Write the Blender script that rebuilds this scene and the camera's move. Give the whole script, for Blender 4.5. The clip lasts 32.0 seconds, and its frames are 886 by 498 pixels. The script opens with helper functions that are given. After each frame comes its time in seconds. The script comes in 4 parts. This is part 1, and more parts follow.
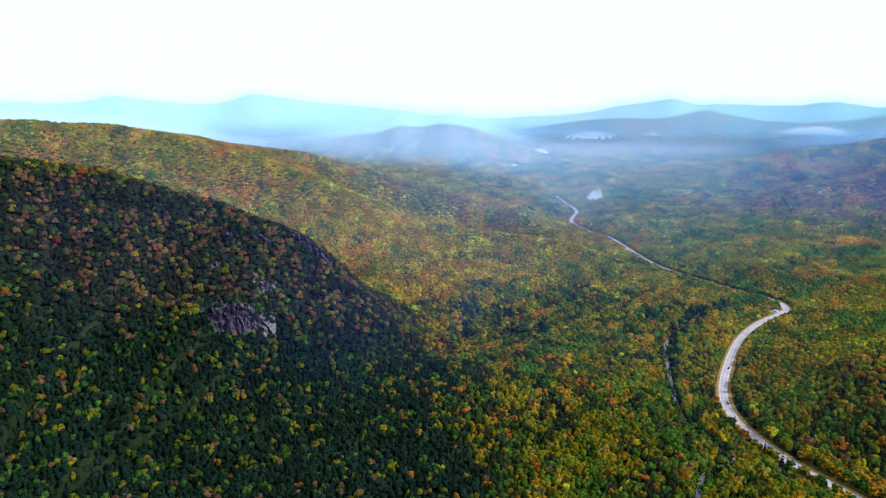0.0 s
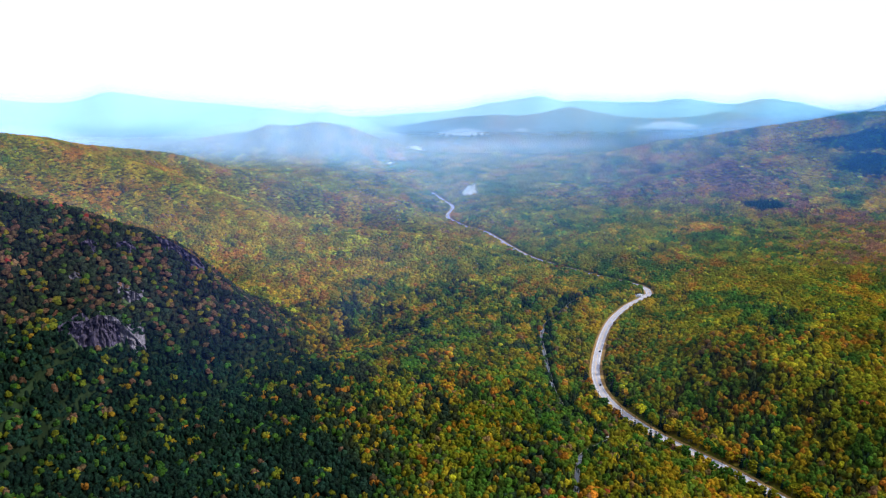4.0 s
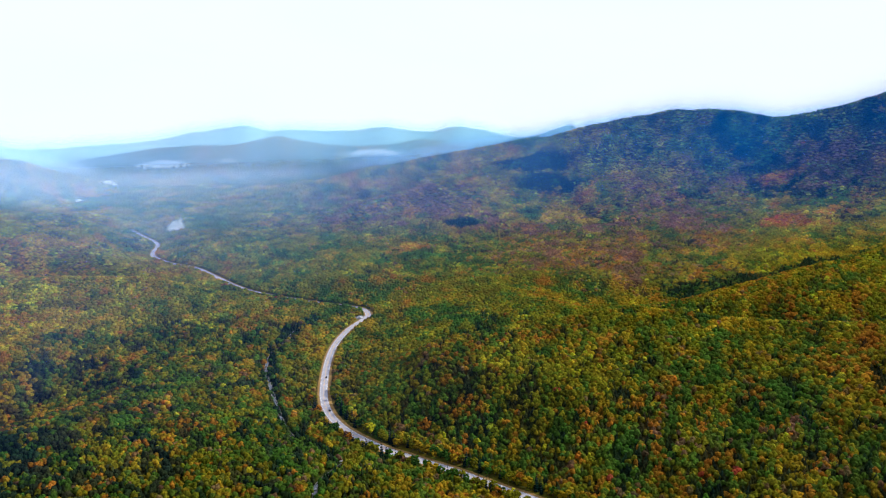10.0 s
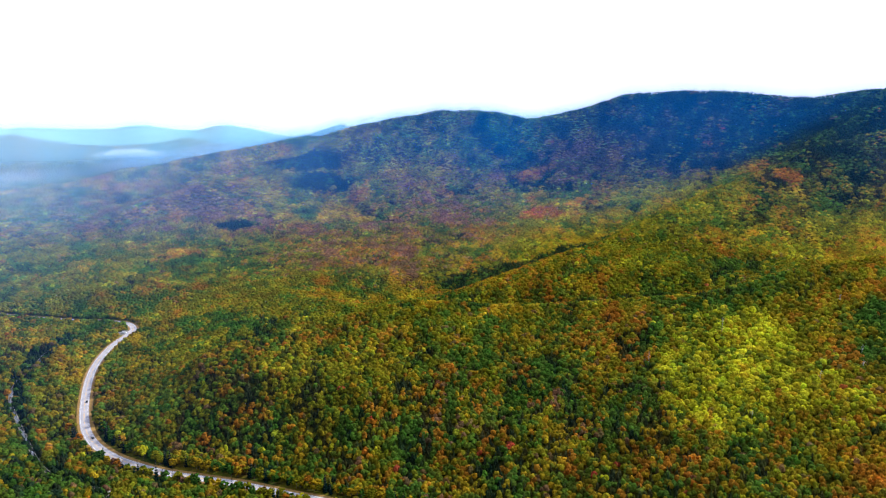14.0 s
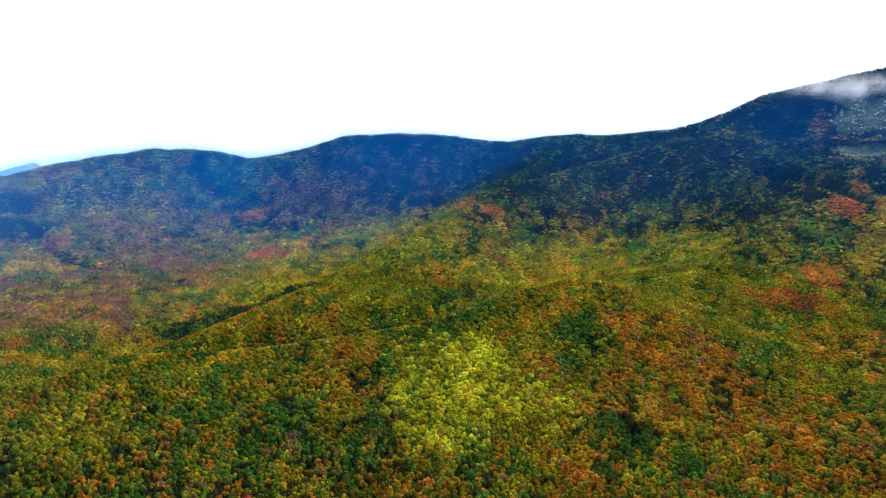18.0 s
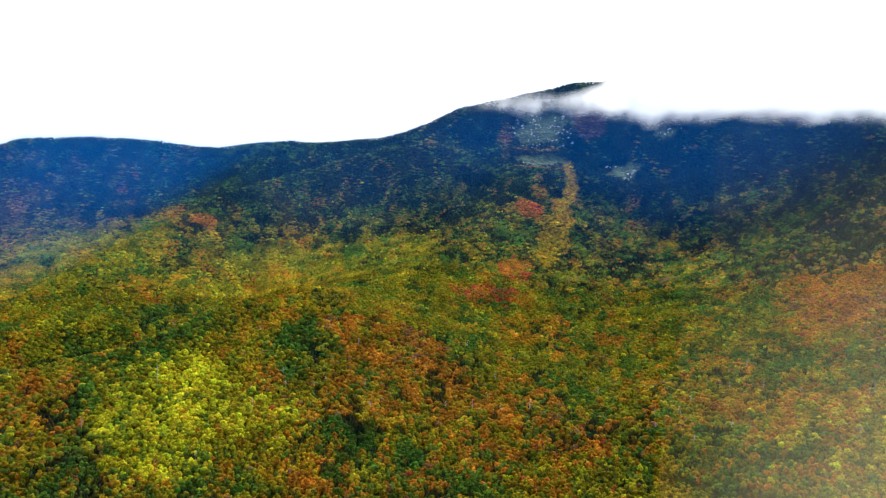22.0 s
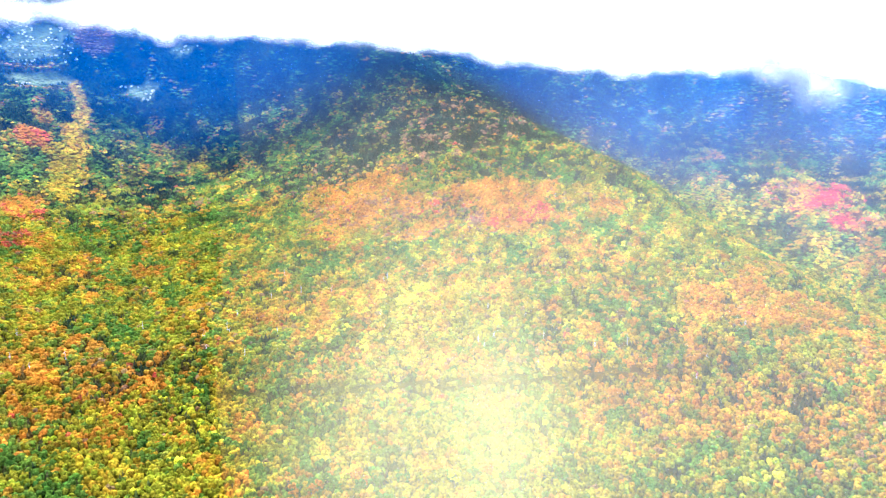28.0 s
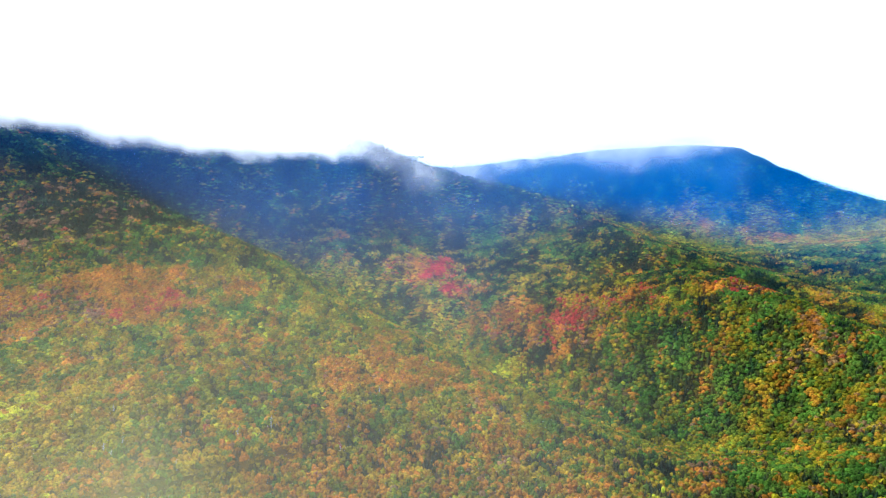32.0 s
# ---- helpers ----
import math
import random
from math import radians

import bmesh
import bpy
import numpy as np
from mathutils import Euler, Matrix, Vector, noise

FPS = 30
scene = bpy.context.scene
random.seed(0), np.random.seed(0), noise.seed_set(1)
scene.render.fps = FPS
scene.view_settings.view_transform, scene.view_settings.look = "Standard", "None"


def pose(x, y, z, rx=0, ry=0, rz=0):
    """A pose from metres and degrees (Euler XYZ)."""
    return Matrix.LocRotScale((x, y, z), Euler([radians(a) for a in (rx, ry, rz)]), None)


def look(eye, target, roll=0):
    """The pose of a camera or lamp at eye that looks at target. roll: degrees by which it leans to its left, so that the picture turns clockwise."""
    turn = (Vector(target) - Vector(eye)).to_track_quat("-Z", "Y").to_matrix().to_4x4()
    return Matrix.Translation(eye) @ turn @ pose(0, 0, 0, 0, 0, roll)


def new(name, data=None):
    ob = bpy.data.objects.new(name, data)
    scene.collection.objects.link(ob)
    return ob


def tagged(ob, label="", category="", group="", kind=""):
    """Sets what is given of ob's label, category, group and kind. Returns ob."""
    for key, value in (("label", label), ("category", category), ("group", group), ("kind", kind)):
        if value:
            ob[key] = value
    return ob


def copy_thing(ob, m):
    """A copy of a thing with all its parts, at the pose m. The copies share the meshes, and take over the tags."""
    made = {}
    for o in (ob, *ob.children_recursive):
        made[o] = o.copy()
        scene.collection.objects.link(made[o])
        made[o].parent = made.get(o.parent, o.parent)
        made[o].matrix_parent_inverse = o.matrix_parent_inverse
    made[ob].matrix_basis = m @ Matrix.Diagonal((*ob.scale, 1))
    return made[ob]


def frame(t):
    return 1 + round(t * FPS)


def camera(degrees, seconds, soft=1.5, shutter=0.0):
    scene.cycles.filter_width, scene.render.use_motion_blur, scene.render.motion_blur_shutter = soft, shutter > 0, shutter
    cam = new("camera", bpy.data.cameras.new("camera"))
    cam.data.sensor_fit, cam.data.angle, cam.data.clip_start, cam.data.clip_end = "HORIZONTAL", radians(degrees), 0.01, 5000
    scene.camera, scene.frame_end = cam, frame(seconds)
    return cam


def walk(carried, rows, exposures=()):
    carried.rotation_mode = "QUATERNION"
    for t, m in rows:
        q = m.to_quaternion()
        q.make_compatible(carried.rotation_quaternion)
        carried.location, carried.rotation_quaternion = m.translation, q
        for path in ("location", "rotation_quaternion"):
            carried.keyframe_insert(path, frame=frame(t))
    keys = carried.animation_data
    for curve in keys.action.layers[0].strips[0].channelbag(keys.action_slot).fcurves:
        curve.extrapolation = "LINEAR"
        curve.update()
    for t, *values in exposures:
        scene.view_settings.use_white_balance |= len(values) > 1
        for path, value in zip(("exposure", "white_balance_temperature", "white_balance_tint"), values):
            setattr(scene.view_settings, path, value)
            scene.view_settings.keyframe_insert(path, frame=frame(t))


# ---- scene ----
# ---- camera: it hovers at one spot above the valley and turns to the right ----
EYE = (0.0, 0.0, 280.0)
# seconds, heading, pitch, roll in degrees
TURNS = [
    (0.0, 0.01, -11.65, -0.35), (0.5, -1.04, -11.66, -0.29), (1.0, -2.05, -11.67, -0.22), (1.5, -3.04, -11.68, -0.25),
    (2.0, -4.09, -11.69, -0.21), (2.5, -5.18, -11.73, -0.23), (3.0, -6.81, -11.74, -0.20), (3.5, -8.34, -11.76, -0.19),
    (5.5, -15.57, -11.83, 0.09), (6.0, -17.36, -11.84, 0.13), (6.5, -19.07, -11.87, 0.14), (7.0, -20.84, -11.77, 0.18),
    (7.5, -22.55, -11.42, 0.15), (8.0, -24.32, -10.92, 0.18), (8.5, -26.10, -10.24, 0.17), (9.0, -27.92, -9.67, 0.28),
    (9.5, -30.49, -9.50, 0.16), (10.0, -32.97, -9.56, 0.33), (10.5, -35.00, -9.61, 0.40), (11.0, -36.63, -9.61, 0.39),
    (11.5, -38.81, -9.65, 0.39), (12.0, -41.01, -9.67, 0.36), (12.5, -43.37, -9.71, 0.37), (13.0, -45.82, -9.65, 0.14),
    (13.5, -48.34, -9.66, 0.01), (14.0, -50.94, -9.67, 0.01), (14.5, -53.36, -9.73, -0.01), (16.5, -64.12, -9.65, -0.17),
    (17.0, -67.14, -8.67, -0.13), (17.5, -70.03, -7.56, -0.13), (18.0, -72.77, -6.48, -0.17), (18.5, -75.47, -5.89, -0.30),
    (19.0, -78.38, -5.78, -0.18), (19.5, -81.27, -5.79, -0.18), (20.0, -84.15, -5.80, -0.19), (20.5, -86.91, -5.82, -0.22),
    (21.0, -89.67, -5.82, -0.16), (21.5, -92.52, -5.85, -0.17), (22.0, -95.37, -5.87, -0.09), (22.5, -98.35, -5.89, -0.09),
    (23.0, -101.36, -5.90, -0.13), (23.5, -104.36, -5.94, -0.22), (24.0, -107.31, -5.97, -0.18), (24.5, -110.31, -5.94, -0.19),
    (25.0, -113.50, -5.83, -0.28), (25.5, -117.11, -7.63, -0.42), (27.5, -129.36, -12.22, 0.57), (28.0, -132.05, -12.32, 0.51),
    (28.5, -134.95, -12.38, 0.40), (29.0, -138.68, -12.50, 0.34), (29.5, -142.38, -12.57, 0.23), (30.0, -145.89, -12.69, 0.14),
    (30.5, -149.68, -12.71, -0.03), (31.0, -153.76, -10.78, -0.17), (31.5, -157.61, -7.60, -0.19), (32.0, -161.04, -5.82, -0.33),
]
# seconds, stops, kelvin, tint
EXPOSURES = [(0, 0.5, 5700, 9), (6, 0.6, 5700, 9), (8, 0.6, 5700, 9), (10, 0.42, 5750, 10), (13, 0.55, 5800, 10), (16, 1.2, 5700, 9), (17, 1.3, 5600, 8), (18, 0.8, 5650, 9),
             (19, 0.42, 5750, 9), (20.5, 0.45, 5900, 9), (22, 0.95, 5900, 8), (23, 1.35, 5750, 8), (24, 1.65, 5650, 8), (25.5, 2.05, 5600, 8), (27.5, 2.75, 5250, 15),
             (30.5, 2.65, 5250, 15), (31.0, 2.4, 5300, 13), (31.5, 1.95, 5350, 10), (32, 1.4, 5350, 8)]
cam = camera(63.85, 32.0, soft=1.3, shutter=0.25)
walk(cam, [(t, pose(*EYE, 90 + p, r, h)) for t, h, p, r in TURNS], EXPOSURES)


# ---- light: bright broken overcast and a morning sun above the clouded peaks ----
SUN_BEARING, SUN_HEIGHT = 106.0, 37.0
world = bpy.data.worlds.new("sky")
scene.world = world
world.use_nodes = True
wn, wl = world.node_tree.nodes, world.node_tree.links
wn.clear()
sky = wn.new("ShaderNodeTexSky")
sky.sky_type, sky.sun_disc = "NISHITA", False
sky.sun_elevation, sky.sun_rotation = radians(SUN_HEIGHT), radians(SUN_BEARING)
sky.air_density, sky.dust_density = 1.2, 2.0
dim = wn.new("ShaderNodeVectorMath")
dim.operation = "SCALE"
dim.inputs["Scale"].default_value = 0.08
wl.new(sky.outputs[0], dim.inputs[0])
spot = wn.new("ShaderNodeTexCoord")
flat = wn.new("ShaderNodeMapping")
flat.inputs["Scale"].default_value = (1.0, 1.0, 3.4)
wl.new(spot.outputs["Generated"], flat.inputs[0])
wisps = wn.new("ShaderNodeTexNoise")
wisps.inputs["Scale"].default_value, wisps.inputs["Detail"].default_value = 2.6, 5.0
wisps.inputs["Distortion"].default_value = 0.5
wl.new(flat.outputs[0], wisps.inputs["Vector"])
ramp = wn.new("ShaderNodeMapRange")
for slot, v in (("From Min", 0.3), ("From Max", 0.5), ("To Min", 0.97), ("To Max", 1.0)):
    ramp.inputs[slot].default_value = v
wl.new(wisps.outputs[0], ramp.inputs[0])
cover = wn.new("ShaderNodeMix")
cover.data_type = "RGBA"
wl.new(ramp.outputs[0], cover.inputs["Factor"])
wl.new(dim.outputs[0], cover.inputs[6])
cover.inputs[7].default_value = (0.76, 0.78, 0.88, 1)
back = wn.new("ShaderNodeBackground")
wl.new(cover.outputs[2], back.inputs[0])
wl.new(back.outputs[0], wn.new("ShaderNodeOutputWorld").inputs[0])

sun = new("sun", bpy.data.lights.new("sun", "SUN"))
sun.data.energy, sun.data.angle, sun.data.color = 5.0, radians(1.5), (1.0, 0.9, 0.7)
sun.matrix_world = look((1000 * math.sin(radians(SUN_BEARING)), 1000 * math.cos(radians(SUN_BEARING)),
                         1000 * math.tan(radians(SUN_HEIGHT))), (0, 0, 0))

# ---- the lie of the land: for each crest how far its two flanks reach, how they fall,
# and its line as (bearing, distance, height) from the spot below the camera ----
CRESTS = {
    "near_hill": (250, 250, 1.35, [
        (-75.0, 800, 280), (-50.0, 880, 252), (-31.8, 900, 214), (-27.4, 900, 203), (-24.9, 885, 199), (-19.9, 860, 179),
        (-16.5, 830, 162), (-12.8, 810, 144), (-10.2, 790, 122), (-7.6, 770, 91), (-4.3, 740, 59), (-3.0, 730, 29),
    ]),
    "left_ridge": (430, 430, 1.25, [
        (-60, 1500, 290), (-31.5, 1500, 246), (-29.8, 1525, 244), (-28.1, 1550, 238), (-26.4, 1575, 233), (-24.6, 1600, 226),
        (-22.7, 1625, 212), (-20.8, 1650, 197), (-18.8, 1675, 190), (-16.8, 1700, 183), (-14.7, 1725, 179), (-12.6, 1750, 169),
        (-10.0, 1775, 148), (-6.5, 1800, 112),
    ]),
    "left_back": (380, 380, 1.30, [
        (-24, 2450, 150), (-16, 2350, 120), (-9.3, 2200, 85), (-5.0, 2164, 79), (-1.5, 2129, 77), (2.1, 2093, 71),
        (3.9, 2057, 55), (5.7, 2021, 34), (7.6, 1986, 12),
    ]),
    "west_spur": (300, 300, 1.30, [
        (-19.5, 1560, 180), (-14.9, 1520, 150), (-11.0, 1480, 127), (-8.5, 1448, 107), (-6.0, 1416, 87), (-3.4, 1385, 65),
        (-0.7, 1353, 50), (3.0, 1321, 42), (7.6, 1280, 43), (10.4, 1245, 44), (13.1, 1215, 30), (15.9, 1190, 12),
    ]),
    "valley_hill": (260, 260, 1.30, [
        (-18, 3650, 10), (-14.3, 3600, 30), (-11.7, 3575, 67), (-10.0, 3550, 95), (-7.3, 3525, 126), (-4.7, 3500, 152),
        (-3.3, 3475, 177), (-2.0, 3450, 168), (0.0, 3425, 188), (2.1, 3400, 163), (3.9, 3375, 128), (6.1, 3350, 84),
        (7.9, 3325, 43), (9.7, 3300, 5),
    ]),
    "lone_peak": (260, 260, 1.20, [
        (5.2, 4300, 116), (9.6, 4300, 176), (12.2, 4300, 200), (15.1, 4300, 206), (17.2, 4300, 214), (19.2, 4300, 252),
        (20.1, 4300, 260), (21.9, 4300, 228), (24.3, 4300, 196), (27.2, 4300, 188), (29, 4300, 198), (31.4, 4300, 226),
        (33.7, 4300, 195), (36.8, 4300, 209), (40.8, 4300, 257),
    ]),
    "far_range_a": (200, 200, 1.30, [
        (-60, 4800, 305), (-40, 4800, 290), (-31.4, 4800, 276), (-27.0, 4800, 282), (-24.4, 4800, 320), (-21.8, 4800, 302),
        (-19.5, 4800, 276), (-16.6, 4800, 291), (-14.5, 4800, 338), (-12.5, 4800, 322), (-9.9, 4800, 288), (-7.3, 4800, 267),
        (-3.8, 4800, 240), (0.7, 4800, 194),
    ]),
    "far_range_b": (200, 200, 1.30, [
        (0.7, 4800, 194), (4.8, 4800, 186), (9.3, 4800, 220), (12.0, 4800, 243), (14.2, 4800, 288), (17.2, 4800, 317),
        (19.8, 4800, 289), (21.9, 4800, 300), (24.7, 4800, 283), (28.7, 4800, 308), (31.5, 4800, 278), (33.7, 4800, 304),
        (36.4, 4800, 282), (39.1, 4800, 240), (43.0, 4800, 318),
    ]),
    "east_ridge": (560, 560, 1.25, [
        (20.0, 2500, 35), (24.0, 2700, 77), (28.0, 2850, 121), (33.0, 3000, 180), (37.6, 3100, 215), (42.0, 3150, 258),
        (44.7, 3150, 302), (48.8, 3150, 340), (51.0, 3150, 351), (55.4, 3150, 346), (57.6, 3100, 326), (60.9, 3050, 352),
        (64.9, 3000, 406), (69.4, 3000, 435), (73.2, 2950, 409), (76.8, 2900, 391), (81.3, 2850, 399), (85.8, 2800, 380),
    ]),
    "east_knee": (330, 330, 1.30, [
        (42.0, 2900, 199), (37.0, 2600, 116), (33.0, 2300, 71), (28.0, 2050, 36), (24.0, 1850, 10),
    ]),
    "north_knee": (150, 260, 1.40, [
        (15.2, 1850, -36), (16.7, 1930, -31), (20.4, 2010, 7), (24.0, 2090, 33), (27.5, 2170, 58), (31.9, 2250, 104),
    ]),
    "north_step": (170, 260, 1.40, [
        (9.2, 2500, -79), (12.7, 2580, -52), (15.9, 2660, -20), (19.2, 2740, 21), (23.4, 2820, 61), (27.2, 2900, 106),
    ]),
    "main_peak": (760, 760, 1.30, [
        (90.2, 2700, 404), (96.4, 2650, 508), (100.3, 2650, 548), (104.0, 2700, 616), (107.5, 2750, 647), (114.0, 2750, 647),
        (121.0, 2700, 621), (127.0, 2600, 553), (133.0, 2550, 503),
    ]),
    "apron": (380, 380, 1.30, [
        (103.0, 2000, 280), (98.0, 1550, 158), (92.0, 1200, 107), (86.0, 1000, 96),
    ]),
    "shoulder": (220, 400, 1.25, [
        (94, 2200, 380), (88, 2150, 335), (84, 2080, 290), (79.7, 1980, 248), (76.4, 1830, 200), (73.8, 1700, 172),
        (71.6, 1600, 152), (69.4, 1500, 130), (67.6, 1400, 116), (64.9, 1280, 90), (63, 1200, 84), (60.3, 1130, 76),
        (56.6, 1080, 59), (53.8, 1040, 47), (50.2, 1000, 40),
    ]),
    "low_spur": (150, 250, 1.35, [
        (82.8, 980, 128), (77.3, 900, 112), (71.8, 850, 86), (64.6, 840, 72), (57.0, 840, 64), (48.9, 840, 71),
        (41.9, 810, 60), (37.2, 780, 59), (31.7, 740, 52),
    ]),
    "south_face": (430, 430, 1.40, [
        (116.0, 2500, 499), (122.0, 2250, 382), (126.0, 2000, 287), (130.0, 1700, 212), (133.0, 1450, 163), (137.0, 1200, 120),
    ]),
    "south_spur": (650, 230, 1.40, [
        (127.0, 2450, 417), (131.0, 2050, 316), (134.5, 1800, 261), (139.9, 1500, 213), (145.0, 1280, 174), (148.3, 1150, 141),
        (153.0, 1000, 107), (158.7, 900, 80), (165.0, 800, 60), (169.3, 740, 51), (173.5, 660, 35),
    ]),
    "south_ridge": (380, 380, 1.25, [
        (133.0, 2600, 480), (141.5, 2600, 389), (149.8, 2550, 369), (152.5, 2500, 380), (154.3, 2480, 423), (156.5, 2450, 383),
        (159.5, 2420, 331), (165.4, 2300, 260), (170.8, 2100, 196), (175.2, 1750, 145), (179.5, 1450, 128), (183.5, 1250, 124),
        (187.4, 1120, 113), (193.5, 980, 95), (200.0, 900, 72),
    ]),
    "back_range": (500, 500, 1.20, [
        (160.0, 3500, 329), (168.5, 3500, 384), (174.1, 3500, 427), (182.3, 3500, 433), (185.1, 3450, 382), (188.8, 3400, 274),
        (192.9, 3300, 188), (200.0, 3100, 145),
    ]),
    "hill_behind": (600, 600, 1.20, [
        (205.0, 2500, 236), (230.0, 2300, 340), (260.0, 2400, 364), (285.0, 2200, 318),
    ]),
}

ROAD = [(100, 230), (70, 360), (52, 460), (41, 507), (38.1, 522), (34, 550), (30.7, 572), (27.4, 600), (24.2, 650), (22.9, 714),
        (23.1, 813), (23.8, 905), (25, 983), (26.3, 1038), (26.7, 1067), (26.2, 1102), (24.5, 1131), (23.0, 1149), (18.4, 1242),
        (16.2, 1329), (13.5, 1526), (11.7, 1604), (10.4, 1729), (10.8, 1896), (9.9, 2044), (9, 2217)]


def plan(bearing, distance):
    """Bearing in degrees to the right of north, distance in metres: the place x, y."""
    a = np.radians(bearing)
    return np.sin(a) * distance, np.cos(a) * distance


def lattice(ix, iy, seed):
    n = (ix.astype(np.int64) * 374761393 + iy.astype(np.int64) * 668265263 + seed * 1274126177) & 0xFFFFFFFF
    n = ((n ^ (n >> 13)) * 1274126177) & 0xFFFFFFFF
    return ((n ^ (n >> 16)) & 0xFFFF) / 65535.0


def smooth_noise(x, y, size, seed):
    """Value noise from 0 to 1 with lumps of that many metres."""
    x, y = np.asarray(x, float) / size, np.asarray(y, float) / size
    ix, iy = np.floor(x), np.floor(y)
    fx, fy = x - ix, y - iy
    fx, fy = fx * fx * (3 - 2 * fx), fy * fy * (3 - 2 * fy)
    a, b = lattice(ix, iy, seed), lattice(ix + 1, iy, seed)
    c, d = lattice(ix, iy + 1, seed), lattice(ix + 1, iy + 1, seed)
    return (a * (1 - fx) + b * fx) * (1 - fy) + (c * (1 - fx) + d * fx) * fy


def rough(x, y, size, seed, octaves=4):
    total, weight = 0.0, 0.0
    for k in range(octaves):
        total = total + smooth_noise(x, y, size / 2 ** k, seed + 7 * k) * 0.55 ** k
        weight += 0.55 ** k
    return total / weight


def spline(points, steps):
    """A smooth line through points (Catmull-Rom)."""
    p = np.array(points, float)
    p = np.vstack([2 * p[0] - p[1], p, 2 * p[-1] - p[-2]])
    u = np.linspace(0, 1, steps, endpoint=False)[:, None]
    out = []
    for i in range(1, len(p) - 2):
        a, b, c, d = p[i - 1:i + 3]
        out.append(0.5 * (2 * b + (c - a) * u + (2 * a - 5 * b + 4 * c - d) * u ** 2 + (3 * b - a - 3 * c + d) * u ** 3))
    return np.vstack(out + [p[-2:-1]])


def near_line(x, y, line, sides=False):
    """Distance from points to a line of (x, y, ...) and the line's further values there."""
    best, value, side = np.full(x.shape, 1e9), np.zeros(x.shape), np.zeros(x.shape)
    for a, b in zip(line[:-1], line[1:]):
        dx, dy = b[0] - a[0], b[1] - a[1]
        u = np.clip(((x - a[0]) * dx + (y - a[1]) * dy) / (dx * dx + dy * dy + 1e-9), 0, 1)
        d = np.hypot(x - a[0] - u * dx, y - a[1] - u * dy)
        nearer = d < best
        best = np.where(nearer, d, best)
        value = np.where(nearer, a[2] + u * (b[2] - a[2]), value)
        side = np.where(nearer, dx * (y - a[1]) - dy * (x - a[0]), side)
    return (best, value, side) if sides else (best, value)


# hollows between the spurs: depth, half width, their line
HOLLOWS = [
    (40, 110, [(176, 1500), (182, 1500), (190, 1300), (198, 1150)]),
    (85, 150, [(140, 2050), (145, 1780), (153, 1400), (160, 1200), (167, 1080), (174, 950), (182, 850)]),
    (24, 60, [(72, 1060), (64, 1000), (55, 960), (47, 930), (40, 890), (34, 840)]),
    (34, 90, [(-8, 1600), (-3, 1550), (2, 1500), (7, 1430), (12, 1350)]),
    (38, 110, [(72, 1930), (66, 1650), (60, 1400), (54, 1260), (48, 1160)]),
    (45, 100, [(-14, 1080), (-9, 990), (-5, 900), (-1, 830)]),
]
CREST_LINES = {}
for crest_name, (reach_a, reach_b, power, points) in CRESTS.items():
    bx, by = plan(np.array([p[0] for p in points]), np.array([p[1] for p in points]))
    CREST_LINES[crest_name] = (reach_a, reach_b, power, spline(np.column_stack([bx, by, [p[2] for p in points]]), 3))
rx_, ry_ = plan(np.array([p[0] for p in ROAD]), np.array([p[1] for p in ROAD]))
ROAD_LINE = spline(np.column_stack([rx_, ry_, np.zeros(len(rx_))]), 10)


def bare_land(x, y):
    """Height of the hills without the roadbed."""
    x, y = np.asarray(x, float), np.asarray(y, float)
    r = np.hypot(x, y)
    total = np.zeros(x.shape)
    for reach_a, reach_b, power, line in CREST_LINES.values():
        d, top, side = near_line(x, y, line, True)
        reach = np.where(side < 0, reach_a, reach_b)
        h = np.maximum(top, 5) * np.exp(-(d / reach) ** power)
        total = total + np.maximum(h, 0.1) ** 5
    h = total ** 0.2
    floor = 0.03 * np.maximum(r - 2300, 0)
    h = (h ** 4 + np.maximum(floor, 0.1) ** 4) ** 0.25
    for depth, wide, points in HOLLOWS:
        hx, hy = plan(np.array([p[0] for p in points]), np.array([p[1] for p in points]))
        d, _ = near_line(x, y, np.column_stack([hx, hy, hx * 0]))
        h = h - depth * np.exp(-(d / wide) ** 2)
    gully = np.abs(rough(x, y, 420, 3) - 0.5) * 2
    return h * (0.96 + 0.11 * gully) + (rough(x, y, 150, 11) - 0.5) * np.clip(h * 0.1, 2, 14)


def land(x, y):
    """Height of the ground."""
    h = bare_land(x, y)
    d, z = near_line(np.asarray(x, float), np.asarray(y, float), ROAD_LINE[::3])
    k = np.clip((d - 14) / 130, 0, 1)
    k = k * k * (3 - 2 * k)
    return h * k


# ---- materials ----
def material(name, roughness=0.9, specular=0.2):
    m = bpy.data.materials.new(name)
    m.use_nodes = True
    b = m.node_tree.nodes["Principled BSDF"]
    b.inputs["Roughness"].default_value = roughness
    b.inputs["Specular IOR Level"].default_value = specular
    return m, m.node_tree.nodes, m.node_tree.links, b


def noise_node(n, l, scale, detail=3.0, world_space=True):
    t = n.new("ShaderNodeTexNoise")
    t.inputs["Scale"].default_value, t.inputs["Detail"].default_value = scale, detail
    if world_space:
        g = n.new("ShaderNodeNewGeometry")
        l.new(g.outputs["Position"], t.inputs["Vector"])
    return t


def span(n, l, out, low, high, a=0.0, b=1.0):
    r = n.new("ShaderNodeMapRange")
    for slot, v in (("From Min", low), ("From Max", high), ("To Min", a), ("To Max", b)):
        r.inputs[slot].default_value = v
    l.new(out, r.inputs[0])
    return r.outputs[0]


